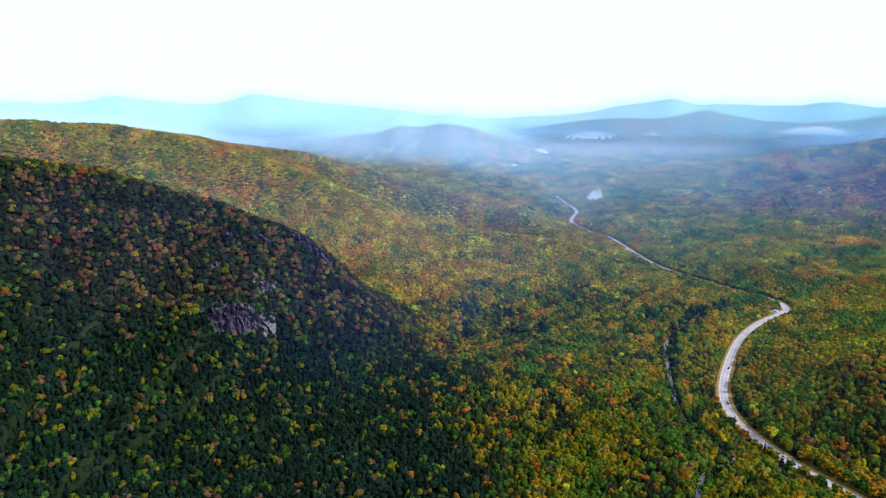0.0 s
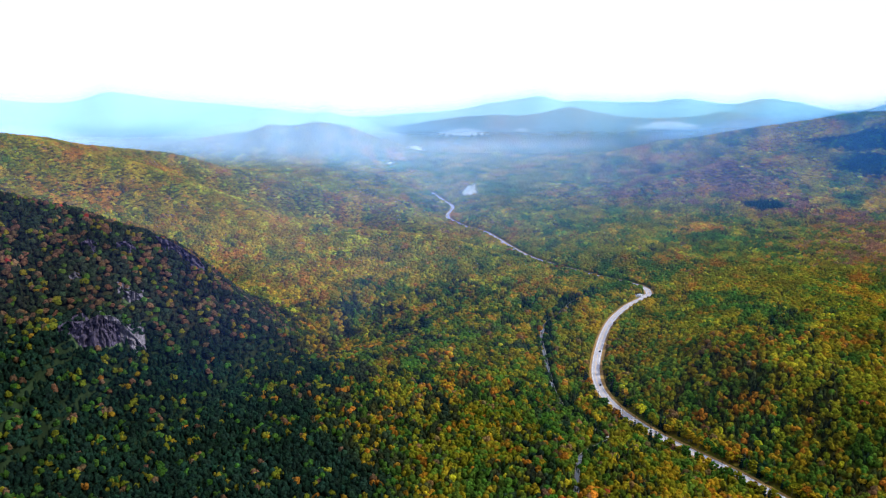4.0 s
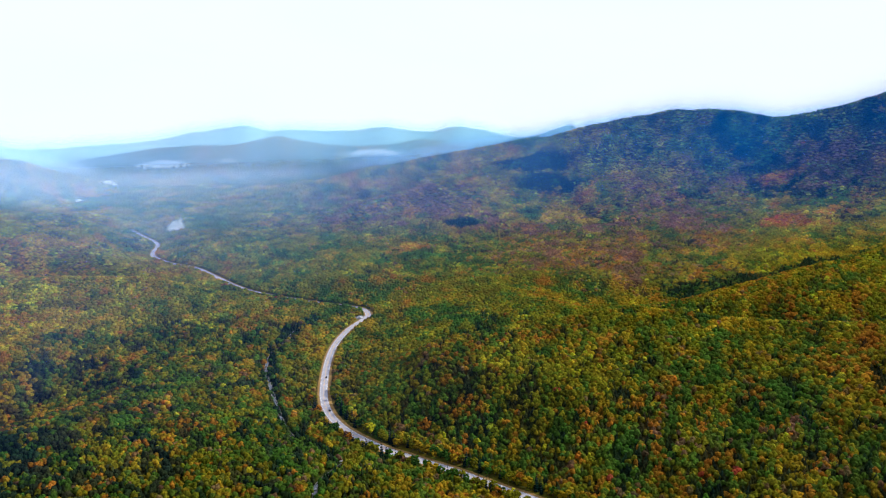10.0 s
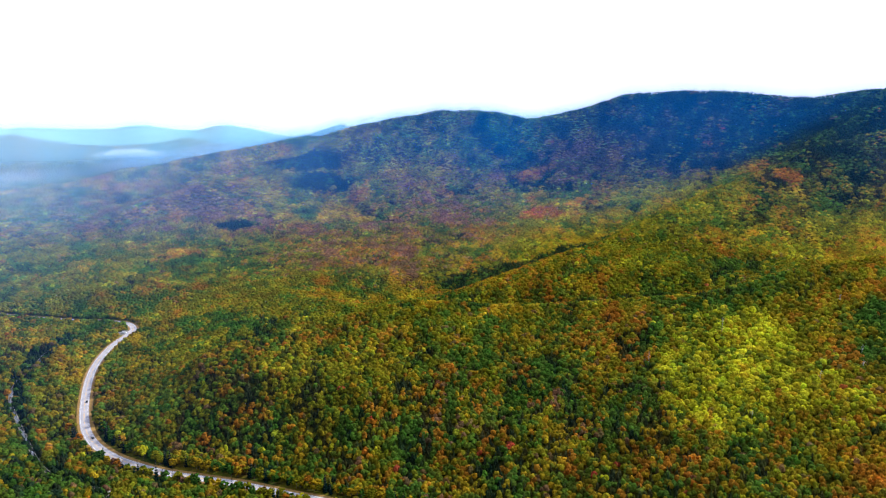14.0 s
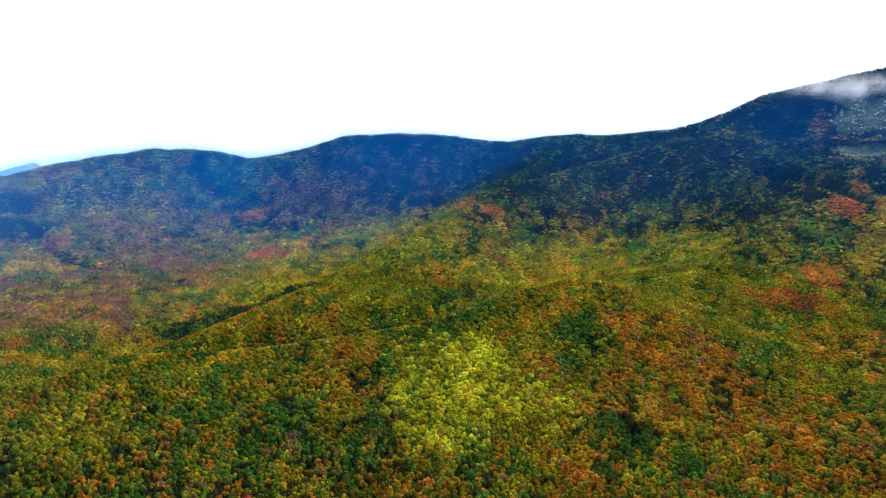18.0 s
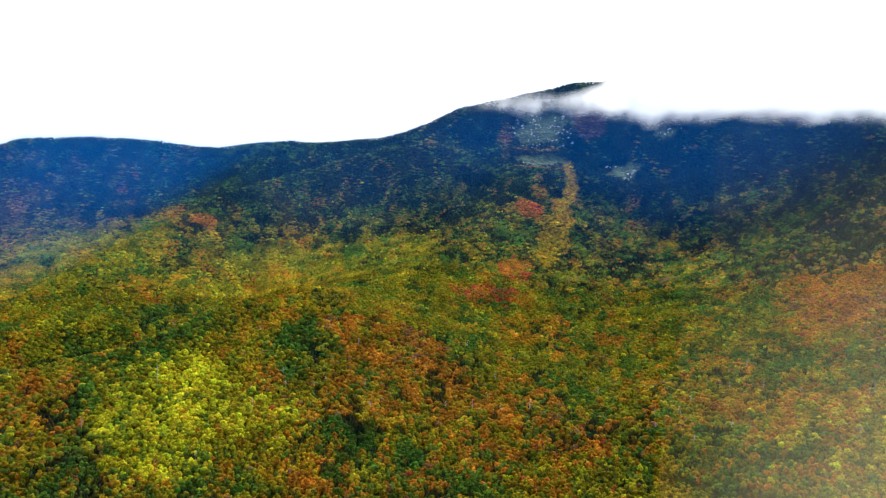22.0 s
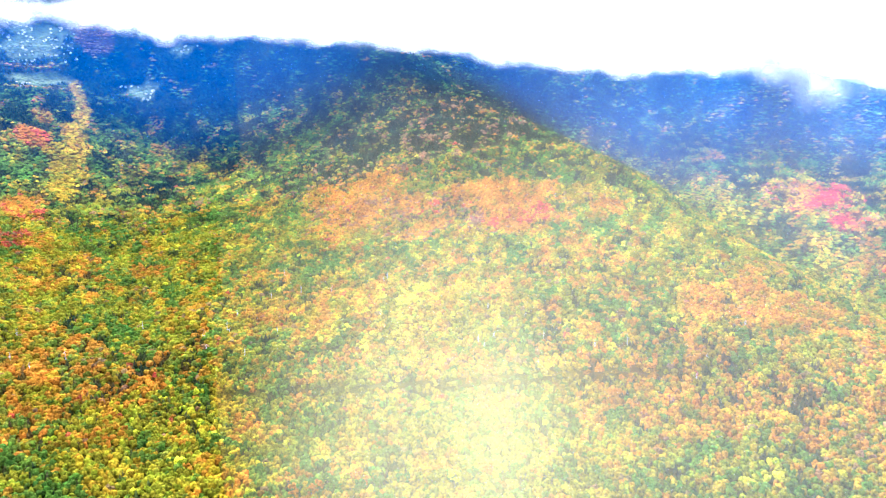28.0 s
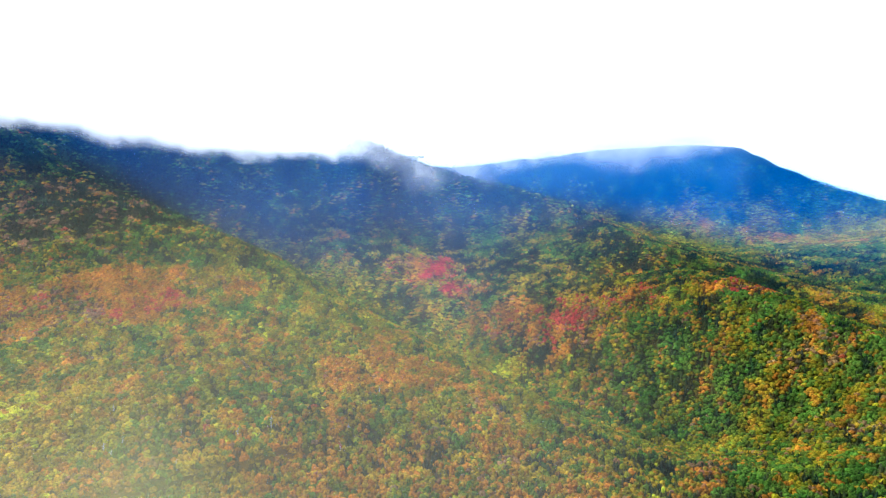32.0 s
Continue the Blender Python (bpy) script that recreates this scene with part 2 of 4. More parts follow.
def times(n, l, colour, factor):
    v = n.new("ShaderNodeVectorMath")
    v.operation = "SCALE"
    l.new(colour, v.inputs[0])
    l.new(factor, v.inputs["Scale"])
    return v.outputs[0]


def blend(n, l, fac, a, b):
    x = n.new("ShaderNodeMix")
    x.data_type = "RGBA"
    for slot, v in ((0, fac), (6, a), (7, b)):
        if isinstance(v, (tuple, float, int)):
            x.inputs[slot].default_value = (*v, 1) if isinstance(v, tuple) else v
        else:
            l.new(v, x.inputs[slot])
    return x.outputs[2]


def bumped(n, l, b, height, strength, distance):
    k = n.new("ShaderNodeBump")
    k.inputs["Strength"].default_value, k.inputs["Distance"].default_value = strength, distance
    l.new(height, k.inputs["Height"])
    l.new(k.outputs[0], b.inputs["Normal"])


def leaf_material():
    m, n, l, b = material("autumn_leaves", 1.0, 0.02)
    tone = n.new("ShaderNodeAttribute")
    tone.attribute_name = "leaf"
    fine, coarse = noise_node(n, l, 0.55, 5), noise_node(n, l, 0.02, 3)
    c = times(n, l, tone.outputs["Color"], span(n, l, fine.outputs[0], 0.32, 0.68, 0.35, 1.55))
    c = times(n, l, c, span(n, l, coarse.outputs[0], 0.3, 0.7, 0.8, 1.2))
    l.new(c, b.inputs["Base Color"])
    bumped(n, l, b, fine.outputs[0], 1.0, 2.0)
    glow, both = n.new("ShaderNodeBsdfTranslucent"), n.new("ShaderNodeMixShader")
    through_leaf = n.new("ShaderNodeVectorMath")  # light that passes a leaf comes out warmer
    through_leaf.operation = "MULTIPLY"
    through_leaf.inputs[1].default_value = (1.7, 1.6, 0.7)
    l.new(c, through_leaf.inputs[0])
    l.new(through_leaf.outputs[0], glow.inputs[0])
    both.inputs[0].default_value = 0.42
    l.new(b.outputs[0], both.inputs[1])
    l.new(glow.outputs[0], both.inputs[2])
    l.new(both.outputs[0], n["Material Output"].inputs[0])
    return m


def ground_material():
    m, n, l, b = material("forest_floor", 1.0, 0.02)
    tone = n.new("ShaderNodeAttribute")
    tone.attribute_name = "leaf"
    cells = n.new("ShaderNodeTexVoronoi")
    cells.inputs["Scale"].default_value = 0.09
    g = n.new("ShaderNodeNewGeometry")
    l.new(g.outputs["Position"], cells.inputs["Vector"])
    fine = noise_node(n, l, 0.05, 6)
    c = times(n, l, tone.outputs["Color"], span(n, l, fine.outputs[0], 0.3, 0.7, 0.6, 1.4))
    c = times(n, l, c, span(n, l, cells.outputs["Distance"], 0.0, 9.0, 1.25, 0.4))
    l.new(c, b.inputs["Base Color"])
    bumped(n, l, b, cells.outputs["Distance"], 1.0, 6.0)
    return m


def plain(name, colour, roughness=0.8, scale=0.5, spread=0.25, specular=0.3, bump=0.0, metallic=0.0):
    m, n, l, b = material(name, roughness, specular)
    a, c = noise_node(n, l, scale, 5), noise_node(n, l, scale * 0.08, 3)
    lo, hi = tuple(v * (1 - spread) for v in colour), tuple(v * (1 + spread) for v in colour)
    col = blend(n, l, span(n, l, a.outputs[0], 0.3, 0.7), lo, hi)
    col = times(n, l, col, span(n, l, c.outputs[0], 0.3, 0.7, 0.85, 1.15))
    l.new(col, b.inputs["Base Color"])
    b.inputs["Metallic"].default_value = metallic
    if bump:
        bumped(n, l, b, a.outputs[0], 0.7, bump)
    return m


def veil(name, scale, ragged=0.5, softness=0.3):
    """Thin mist: lit droplets, more or less see-through, as thick and as blue as the sheet says."""
    m, n, l, b = material(name, 1.0, 0.0)
    patch = noise_node(n, l, scale, 5)
    thick = n.new("ShaderNodeAttribute")
    thick.attribute_name = "thick"
    here = n.new("ShaderNodeMath")
    here.operation = "MULTIPLY"
    l.new(thick.outputs["Fac"], here.inputs[0])
    l.new(span(n, l, patch.outputs[0], 0.5 - softness / 2, 0.5 + softness / 2, 1 - ragged, 1.0), here.inputs[1])
    d, s, t = n.new("ShaderNodeBsdfDiffuse"), n.new("ShaderNodeBsdfTranslucent"), n.new("ShaderNodeBsdfTransparent")
    tint = n.new("ShaderNodeAttribute")
    tint.attribute_name = "tint"
    l.new(tint.outputs["Color"], d.inputs[0])
    l.new(tint.outputs["Color"], s.inputs[0])
    half, whole = n.new("ShaderNodeMixShader"), n.new("ShaderNodeMixShader")
    half.inputs[0].default_value = 0.2
    l.new(d.outputs[0], half.inputs[1])
    l.new(s.outputs[0], half.inputs[2])
    l.new(here.outputs[0], whole.inputs[0])
    l.new(t.outputs[0], whole.inputs[1])
    l.new(half.outputs[0], whole.inputs[2])
    n.remove(b)
    l.new(whole.outputs[0], n["Material Output"].inputs[0])
    return m


LEAVES, FLOOR = leaf_material(), ground_material()
ASPHALT = plain("worn_asphalt", (0.25, 0.24, 0.275), 0.9, 1.5, 0.12, 0.2)
GRAVEL = plain("gravel_shoulder", (0.2, 0.12, 0.035), 0.95, 0.6, 0.35, 0.1, 0.1)
WHITE_LINE = plain("white_road_paint", (0.75, 0.75, 0.72), 0.7, 2.0, 0.1)
YELLOW_LINE = plain("yellow_road_paint", (0.6, 0.36, 0.04), 0.7, 2.0, 0.1)
PEBBLES = plain("stream_gravel", (0.15, 0.135, 0.12), 0.9, 0.8, 0.4, 0.3, 0.2)
WATER = plain("stream_water", (0.02, 0.025, 0.025), 0.12, 0.4, 0.3, 0.5, 0.03)
# GRANITE and SHADED_GRANITE: hill rock with its shade put into the colour
GRANITE = plain("deep_shade_granite", (0.04, 0.033, 0.06), 0.9, 0.3, 0.6, 0.2, 0.6)
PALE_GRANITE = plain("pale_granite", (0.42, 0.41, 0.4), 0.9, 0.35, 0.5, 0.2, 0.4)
SHADED_GRANITE = plain("soft_shade_granite", (0.11, 0.1, 0.13), 0.9, 0.35, 0.5, 0.2, 0.4)
BARK = plain("bark", (0.11, 0.09, 0.075), 0.95, 3.0, 0.35, 0.1, 0.1)
SNAG_WOOD = plain("bleached_wood", (0.42, 0.4, 0.38), 0.9, 3.0, 0.25, 0.1, 0.05)
VAN_WHITE = plain("white_vehicle_paint", (0.75, 0.75, 0.74), 0.3, 1.0, 0.04, 0.5)
CAR_DARK = plain("dark_car_paint", (0.03, 0.03, 0.035), 0.25, 1.0, 0.1, 0.5)
CAR_SILVER = plain("silver_car_paint", (0.45, 0.46, 0.48), 0.3, 1.0, 0.05, 0.5, 0.0, 0.5)
TINTED = plain("tinted_glass", (0.015, 0.018, 0.02), 0.08, 1.0, 0.05, 0.6)
RUBBER = plain("tyre_rubber", (0.02, 0.02, 0.02), 0.9, 6.0, 0.2, 0.2)
STEEL = plain("wheel_steel", (0.4, 0.4, 0.42), 0.35, 6.0, 0.1, 0.5, 0.0, 0.8)


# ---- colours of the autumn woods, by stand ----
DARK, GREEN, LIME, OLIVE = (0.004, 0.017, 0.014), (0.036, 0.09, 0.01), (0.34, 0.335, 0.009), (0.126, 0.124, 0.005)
GOLD, ORANGE, RUST, RED = (0.23, 0.16, 0.005), (0.26, 0.105, 0.008), (0.13, 0.066, 0.04), (0.27, 0.02, 0.024)
PALETTE = np.array([DARK, GREEN, LIME, OLIVE, GOLD, ORANGE, RUST, RED])
# what grows in a stand: shares of the eight colours above; hill and hill_top are darkened for shade
WOODS = {
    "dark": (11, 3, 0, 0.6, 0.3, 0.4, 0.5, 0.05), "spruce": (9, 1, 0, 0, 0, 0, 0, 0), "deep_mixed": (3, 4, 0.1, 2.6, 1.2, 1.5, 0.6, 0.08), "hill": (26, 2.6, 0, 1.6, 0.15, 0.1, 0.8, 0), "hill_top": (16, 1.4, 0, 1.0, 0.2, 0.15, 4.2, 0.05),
    "dark_rust": (6, 1.4, 0, 0.8, 0.5, 0.9, 2.2, 0.15), "rust": (1.6, 1.6, 0.2, 1.6, 1.0, 1.6, 3.6, 0.1), "heath_rust": (2, 0, 0, 0.3, 0, 0.4, 7, 0.2),
    "olive": (1.0, 2.2, 0.9, 5.6, 1.8, 0.7, 0.3, 0.04), "green": (1.6, 8, 0.8, 1.2, 0.2, 0.1, 0, 0), "spruce_green": (5, 5, 0, 0.8, 0.2, 0.1, 0, 0),
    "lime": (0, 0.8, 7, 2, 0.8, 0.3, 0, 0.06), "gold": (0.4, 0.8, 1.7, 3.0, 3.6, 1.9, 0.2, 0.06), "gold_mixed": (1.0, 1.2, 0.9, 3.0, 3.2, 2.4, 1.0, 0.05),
    "orange": (0.7, 0.8, 0.1, 1.2, 2.2, 5.0, 0.8, 0.2), "orange_gold": (2.0, 2.0, 0.2, 2.0, 2.6, 3.8, 0.5, 0.14), "red_orange": (0.8, 0.6, 0, 0.8, 1.0, 4.2, 1.2, 2.2),
    "red": (1.6, 0.8, 0, 0.8, 0.8, 2.4, 1.2, 2.8), "teal_mixed": (4, 4.4, 0.1, 1.8, 1.5, 1.5, 0.7, 0.06), "spruce_mixed": (6, 3.6, 0.1, 1.4, 1.3, 0.9, 0.4, 0.05), "green_mixed": (1.5, 3.4, 0.8, 3.8, 1.6, 1.0, 0.2, 0.1),
}
# stands: bearing, distance, half width across, half depth, strength, what grows there
# the hill stands and deep_mixed at bearing 8 put cloud shade into tree colour
VALLEY_STANDS = [
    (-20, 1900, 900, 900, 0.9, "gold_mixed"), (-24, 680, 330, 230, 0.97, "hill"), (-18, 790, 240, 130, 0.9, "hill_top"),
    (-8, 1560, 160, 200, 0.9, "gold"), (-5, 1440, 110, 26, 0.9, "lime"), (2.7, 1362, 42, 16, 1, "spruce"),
    (5, 2100, 500, 380, 0.85, "green_mixed"), (28, 2250, 330, 420, 0.8, "rust"), (-2, 1040, 260, 320, 0.9, "gold"),
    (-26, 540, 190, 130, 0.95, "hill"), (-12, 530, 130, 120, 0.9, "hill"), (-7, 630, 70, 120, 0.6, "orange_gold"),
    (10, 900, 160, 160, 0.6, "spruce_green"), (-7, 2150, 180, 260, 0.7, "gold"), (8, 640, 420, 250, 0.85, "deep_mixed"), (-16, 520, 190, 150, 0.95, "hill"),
    (49, 620, 190, 150, 0.8, "deep_mixed"),
]
EAST_STANDS = [
    (61.9, 2522, 524, 302, 0.85, "dark_rust"), (44.7, 1718, 335, 402, 0.8, "rust"), (51.5, 2252, 276, 396, 0.7, "rust"),
    (30, 2270, 292, 370, 0.8, "rust"), (57, 1238, 169, 226, 0.6, "orange_gold"), (58.9, 1938, 61, 110, 0.8, "red_orange"),
    (41.8, 706, 82, 70, 0.7, "olive"), (57.7, 2464, 54, 88, 0.9, "red_orange"), (36.5, 860, 44, 96, 0.9, "spruce_green"),
    (58.5, 2504, 59, 64, 0.8, "red_orange"), (58.3, 658, 31, 74, 0.6, "green"), (35.4, 958, 45, 46, 0.85, "spruce_green"),
    (57.4, 680, 24, 40, 0.7, "spruce_green"), (48.9, 576, 19, 40, 0.9, "spruce_green"), (49.9, 562, 20, 34, 0.9, "spruce_green"),
    (34.4, 1960, 50, 60, 1, "spruce"), (40.5, 2760, 190, 110, 0.95, "spruce"), (41.5, 2560, 110, 120, 0.9, "spruce"),
]
# lime at bearing 75: yellow-green leaves, lightened to give a sunlit patch
SHOULDER_STANDS = [
    (64, 640, 190, 190, 0.75, "deep_mixed"), (90, 640, 210, 180, 0.75, "orange_gold"), (89.4, 2198, 346, 382, 0.8, "spruce_mixed"), (68.2, 1412, 134, 420, 0.6, "olive"), (69.4, 1698, 132, 420, 0.7, "olive"),
    (85.9, 1852, 252, 180, 0.7, "spruce_mixed"), (70.1, 2832, 336, 132, 0.7, "dark_rust"), (82.3, 1190, 69, 278, 0.8, "gold"),
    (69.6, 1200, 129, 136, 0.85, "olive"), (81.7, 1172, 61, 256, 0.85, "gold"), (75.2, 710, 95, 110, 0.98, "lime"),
    (92.4, 738, 75, 78, 0.85, "orange_gold"), (74.5, 1204, 60, 76, 0.7, "spruce_green"), (90.9, 848, 73, 48, 0.8, "orange"),
    (91, 876, 65, 36, 0.9, "orange"), (83, 792, 37, 52, 0.9, "green"), (87.7, 610, 28, 58, 0.6, "spruce_green"),
    (84.2, 834, 39, 38, 0.9, "green"), (89.4, 886, 49, 30, 0.8, "orange"), (76.9, 1754, 30, 42, 0.95, "red_orange"),
]
PEAK_STANDS = [
    (122, 1330, 560, 260, 0.85, "teal_mixed"), (120, 1700, 560, 330, 0.9, "spruce_mixed"), (112, 2250, 600, 330, 0.9, "dark"), (114.2, 1982, 175, 274, 0.8, "dark"), (111.3, 1548, 187, 256, 0.85, "spruce_mixed"), (124.6, 1168, 100, 188, 0.85, "orange"),
    (105.3, 990, 93, 106, 0.7, "orange_gold"), (105, 672, 104, 88, 0.7, "orange_gold"), (125.9, 690, 84, 106, 0.85, "gold"),
    (123.7, 716, 65, 132, 0.85, "gold"), (109.9, 580, 64, 80, 0.6, "green_mixed"), (126.1, 922, 110, 38, 0.8, "green"),
    (98.9, 1166, 55, 58, 0.85, "red_orange"), (102.2, 1722, 30, 60, 0.85, "red_orange"), (101.1, 1346, 32, 74, 0.85, "red_orange"),
    (106.8, 2400, 50, 110, 0.75, "heath_rust"), (103.2, 2270, 90, 12, 0.9, "rust"), (100.3, 2300, 20, 190, 0.65, "rust"),
    (103, 2130, 90, 22, 0.8, "rust"), (103.1, 1850, 22, 45, 0.8, "orange"), (120.4, 2280, 60, 40, 0.8, "rust"),
]
SOUTH_STANDS = [
    (130, 780, 340, 250, 0.65, "orange_gold"), (140.1, 2320, 463, 208, 0.8, "dark"), (137.3, 1720, 186, 384, 0.8, "dark"), (131, 1534, 235, 262, 0.8, "dark_rust"),
    (136.1, 1038, 213, 102, 0.95, "orange"), (133, 1076, 170, 92, 0.95, "orange"), (134.4, 1044, 149, 100, 0.8, "orange"),
    (128, 728, 117, 96, 0.9, "gold"), (130.1, 902, 107, 38, 0.75, "green_mixed"), (137.5, 1010, 64, 46, 0.7, "red_orange"),
    (132, 1066, 50, 54, 0.8, "red_orange"), (148.8, 672, 53, 48, 0.85, "green"), (150.8, 664, 57, 44, 0.85, "green"),
    (152.7, 566, 40, 58, 0.9, "orange"),
]
FAR_SOUTH_STANDS = [
    (162, 680, 330, 190, 0.75, "orange_gold"), (183, 1450, 420, 420, 0.9, "spruce_mixed"), (176, 640, 260, 130, 0.8, "orange_gold"), (168, 1750, 520, 520, 0.9, "spruce_mixed"), (150, 2250, 560, 420, 0.9, "dark"), (156.7, 2182, 281, 190, 0.8, "spruce_mixed"), (165, 1948, 223, 220, 0.8, "spruce_mixed"), (182, 818, 200, 180, 0.85, "deep_mixed"),
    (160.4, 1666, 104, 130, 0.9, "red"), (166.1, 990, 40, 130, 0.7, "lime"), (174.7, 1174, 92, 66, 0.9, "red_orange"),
    (166.5, 554, 73, 82, 0.75, "orange_gold"), (190.5, 1014, 87, 62, 0.75, "red_orange"), (160.3, 1664, 52, 88, 0.95, "red"),
    (159.6, 576, 100, 44, 0.8, "orange_gold"), (156.3, 776, 67, 56, 0.85, "orange"), (159.3, 766, 60, 58, 0.9, "orange"),
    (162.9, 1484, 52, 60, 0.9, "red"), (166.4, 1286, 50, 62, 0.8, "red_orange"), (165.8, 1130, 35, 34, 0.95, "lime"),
    (184, 1000, 260, 200, 0.85, "teal_mixed"), (188, 1800, 520, 520, 0.9, "spruce_mixed"), (172, 1240, 150, 50, 0.6, "red_orange"), (186, 1200, 130, 40, 0.7, "red_orange"), (172, 760, 200, 40, 0.6, "deep_mixed"), (186, 640, 220, 120, 0.8, "deep_mixed"),
]
# the grown-over landslide track down the main peak: bearing, distance, half width
SLIDE = [(105.2, 2190, 12), (105.7, 1940, 13), (104.9, 1790, 20), (104.4, 1670, 32), (104.0, 1500, 22), (103.6, 1400, 12)]
# dark spruce along the hollows and the stream
HOLLOW_A = [(73, 1060, 26), (64, 1000, 16), (55, 965, 20), (47, 935, 14), (40, 890, 18), (34, 840, 12)]
HOLLOW_B = [(79, 2250, 40), (72, 1930, 60), (66, 1650, 60), (60, 1420, 50), (52, 1280, 40)]
HOLLOW_C = [(22.5, 1040, 12), (20.5, 980, 12), (18.8, 880, 9), (18.5, 760, 5), (19.6, 650, 4), (23.2, 580, 6), (23.7, 550, 6), (21.8, 500, 4)]
DUSKY = (7, 2.5, 0, 0.8, 0.1, 0, 0.2, 0)
TRACKS = [(HOLLOW_A, DUSKY), (HOLLOW_B, DUSKY), (HOLLOW_C, DUSKY), (SLIDE, (0.1, 0.4, 0.2, 2, 6, 1.2, 0.3, 0))]
# open ground without trees: bearing, distance, half width across, half depth
BALDS = [(103.2, 2390, 82, 95), (103.3, 2200, 70, 38), (109.6, 2140, 42, 46), (112.8, 2310, 40, 24), (-16.6, 661, 20, 7), (-14.4, 664, 8, 6), (-14.3, 712, 9, 6), (-18.0, 734, 5, 5),
         (-10.6, 797, 20, 6), (-9.6, 790, 12, 6), (17.1, 655, 11, 9), (26.2, 1048, 14, 16)]


def on_bald(x, y, widen=1.0):
    """How far inside open ground a place lies, from 0 to 1."""
    best = np.zeros(x.shape)
    for sb, sd, across, deep in BALDS:
        sx, sy = plan(sb, sd)
        ux, uy = math.sin(radians(sb)), math.cos(radians(sb))
        d = np.hypot(((x - sx) * uy - (y - sy) * ux) / across, ((x - sx) * ux + (y - sy) * uy) / deep) / widen
        best = np.maximum(best, np.clip((1.15 - d + (rough(x, y, 24, 91) - 0.5) * 1.3) / 0.3, 0, 1))
    return best


def stand_shares(x, y, z):
    r, bearing = np.hypot(x, y), np.degrees(np.arctan2(x, y))
    bearing = np.where(bearing < -42, bearing + 360, bearing)
    u, v = np.radians(bearing) * 1000, 1000 / 2.2 * np.log(np.maximum(r, 1) / 1000)  # stands run down the slopes and are finer near by
    side = np.clip((bearing - 40) / 35, 0, 1)
    high = (np.clip((z - 90) / 170, 0, 1) + 0.5 * (rough(x, y, 160, 41) - 0.5)) * side
    base = np.array([0.7, 3.2, 0.6, 4.6, 1.4, 0.6, 0.2, 0.04])
    peak = np.array([14.0, 4.0, 0.0, 0.5, 0.2, 0.25, 0.4, 0.02])
    high = np.clip(high, 0, 1)[:, None]
    w = base * (1 - high) + peak * high
    patchy = rough(u, v, 110, 51)[:, None]
    dark_patch = np.clip((rough(u, v, 70, 61) - 0.56) * 9, 0, 1)[:, None]
    warm = np.clip((patchy * 0.55 + rough(u, v, 36, 57)[:, None] * 0.45 - 0.49) * 8, 0, 1)
    w = w * (1 + warm * (1 - high) * np.array([-0.7, -0.75, 0, -0.2, 1.8, 2.6, 0.8, 1.0])) + dark_patch * np.array([2.5, 5, 0, 0, 0, 0, 0, 0])
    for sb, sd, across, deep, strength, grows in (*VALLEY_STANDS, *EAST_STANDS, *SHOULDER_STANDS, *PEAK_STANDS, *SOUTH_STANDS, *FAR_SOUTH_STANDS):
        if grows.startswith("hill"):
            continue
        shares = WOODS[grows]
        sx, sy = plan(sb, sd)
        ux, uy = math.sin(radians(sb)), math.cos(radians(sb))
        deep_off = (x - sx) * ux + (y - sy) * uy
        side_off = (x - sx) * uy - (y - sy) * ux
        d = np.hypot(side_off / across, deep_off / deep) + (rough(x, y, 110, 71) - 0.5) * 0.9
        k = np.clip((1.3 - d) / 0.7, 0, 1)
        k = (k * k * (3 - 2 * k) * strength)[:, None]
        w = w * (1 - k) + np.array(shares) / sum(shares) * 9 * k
    for k in range(8):
        w[:, k] *= np.exp(((rough(u, v, 15 + 2 * k, 200 + 7 * k) - 0.5) * 4.5 + (rough(u, v, 60, 300 + 7 * k) - 0.5) * 3) * (1 - 0.55 * high[:, 0]))
    w = w ** 1.5
    w *= (9 / w.sum(axis=1))[:, None]
    # the near hill's shade goes in last, as dark tree shares
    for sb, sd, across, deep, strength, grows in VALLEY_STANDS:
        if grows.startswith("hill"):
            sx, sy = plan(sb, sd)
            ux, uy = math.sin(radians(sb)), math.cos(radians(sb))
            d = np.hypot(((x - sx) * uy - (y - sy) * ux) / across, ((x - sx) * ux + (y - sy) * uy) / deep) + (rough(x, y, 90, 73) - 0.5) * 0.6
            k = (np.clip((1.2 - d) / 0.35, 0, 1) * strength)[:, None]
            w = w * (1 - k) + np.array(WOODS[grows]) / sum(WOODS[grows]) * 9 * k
    for points, shares in TRACKS:
        tx, ty = plan(np.array([p[0] for p in points]), np.array([p[1] for p in points]))
        d, half = near_line(x, y, np.column_stack([tx, ty, [p[2] for p in points]]))
        k = (np.clip((1.3 - d / half - (rough(x, y, 30, 81) - 0.5) * 1.9) / 0.5, 0, 1) * 0.95)[:, None]
        w = w * (1 - k) + np.array(shares) / sum(shares) * 9 * k
    return w / w.sum(axis=1)[:, None]


# ---- ground: one sheet on a polar net, finer where it is looked at ----
bearings = np.concatenate([np.arange(-42, 206, 0.4), np.arange(206, 318, 2.5)])
radii = np.concatenate([[0.05, 12.0], np.geomspace(30, 360, 16, endpoint=False), np.geomspace(360, 4960, 262)])
NB, NR = len(bearings), len(radii)
gb, gr = np.meshgrid(bearings, radii, indexing="ij")
gx, gy = plan(gb, gr)
gz = land(gx.ravel(), gy.ravel()).reshape(NB, NR)


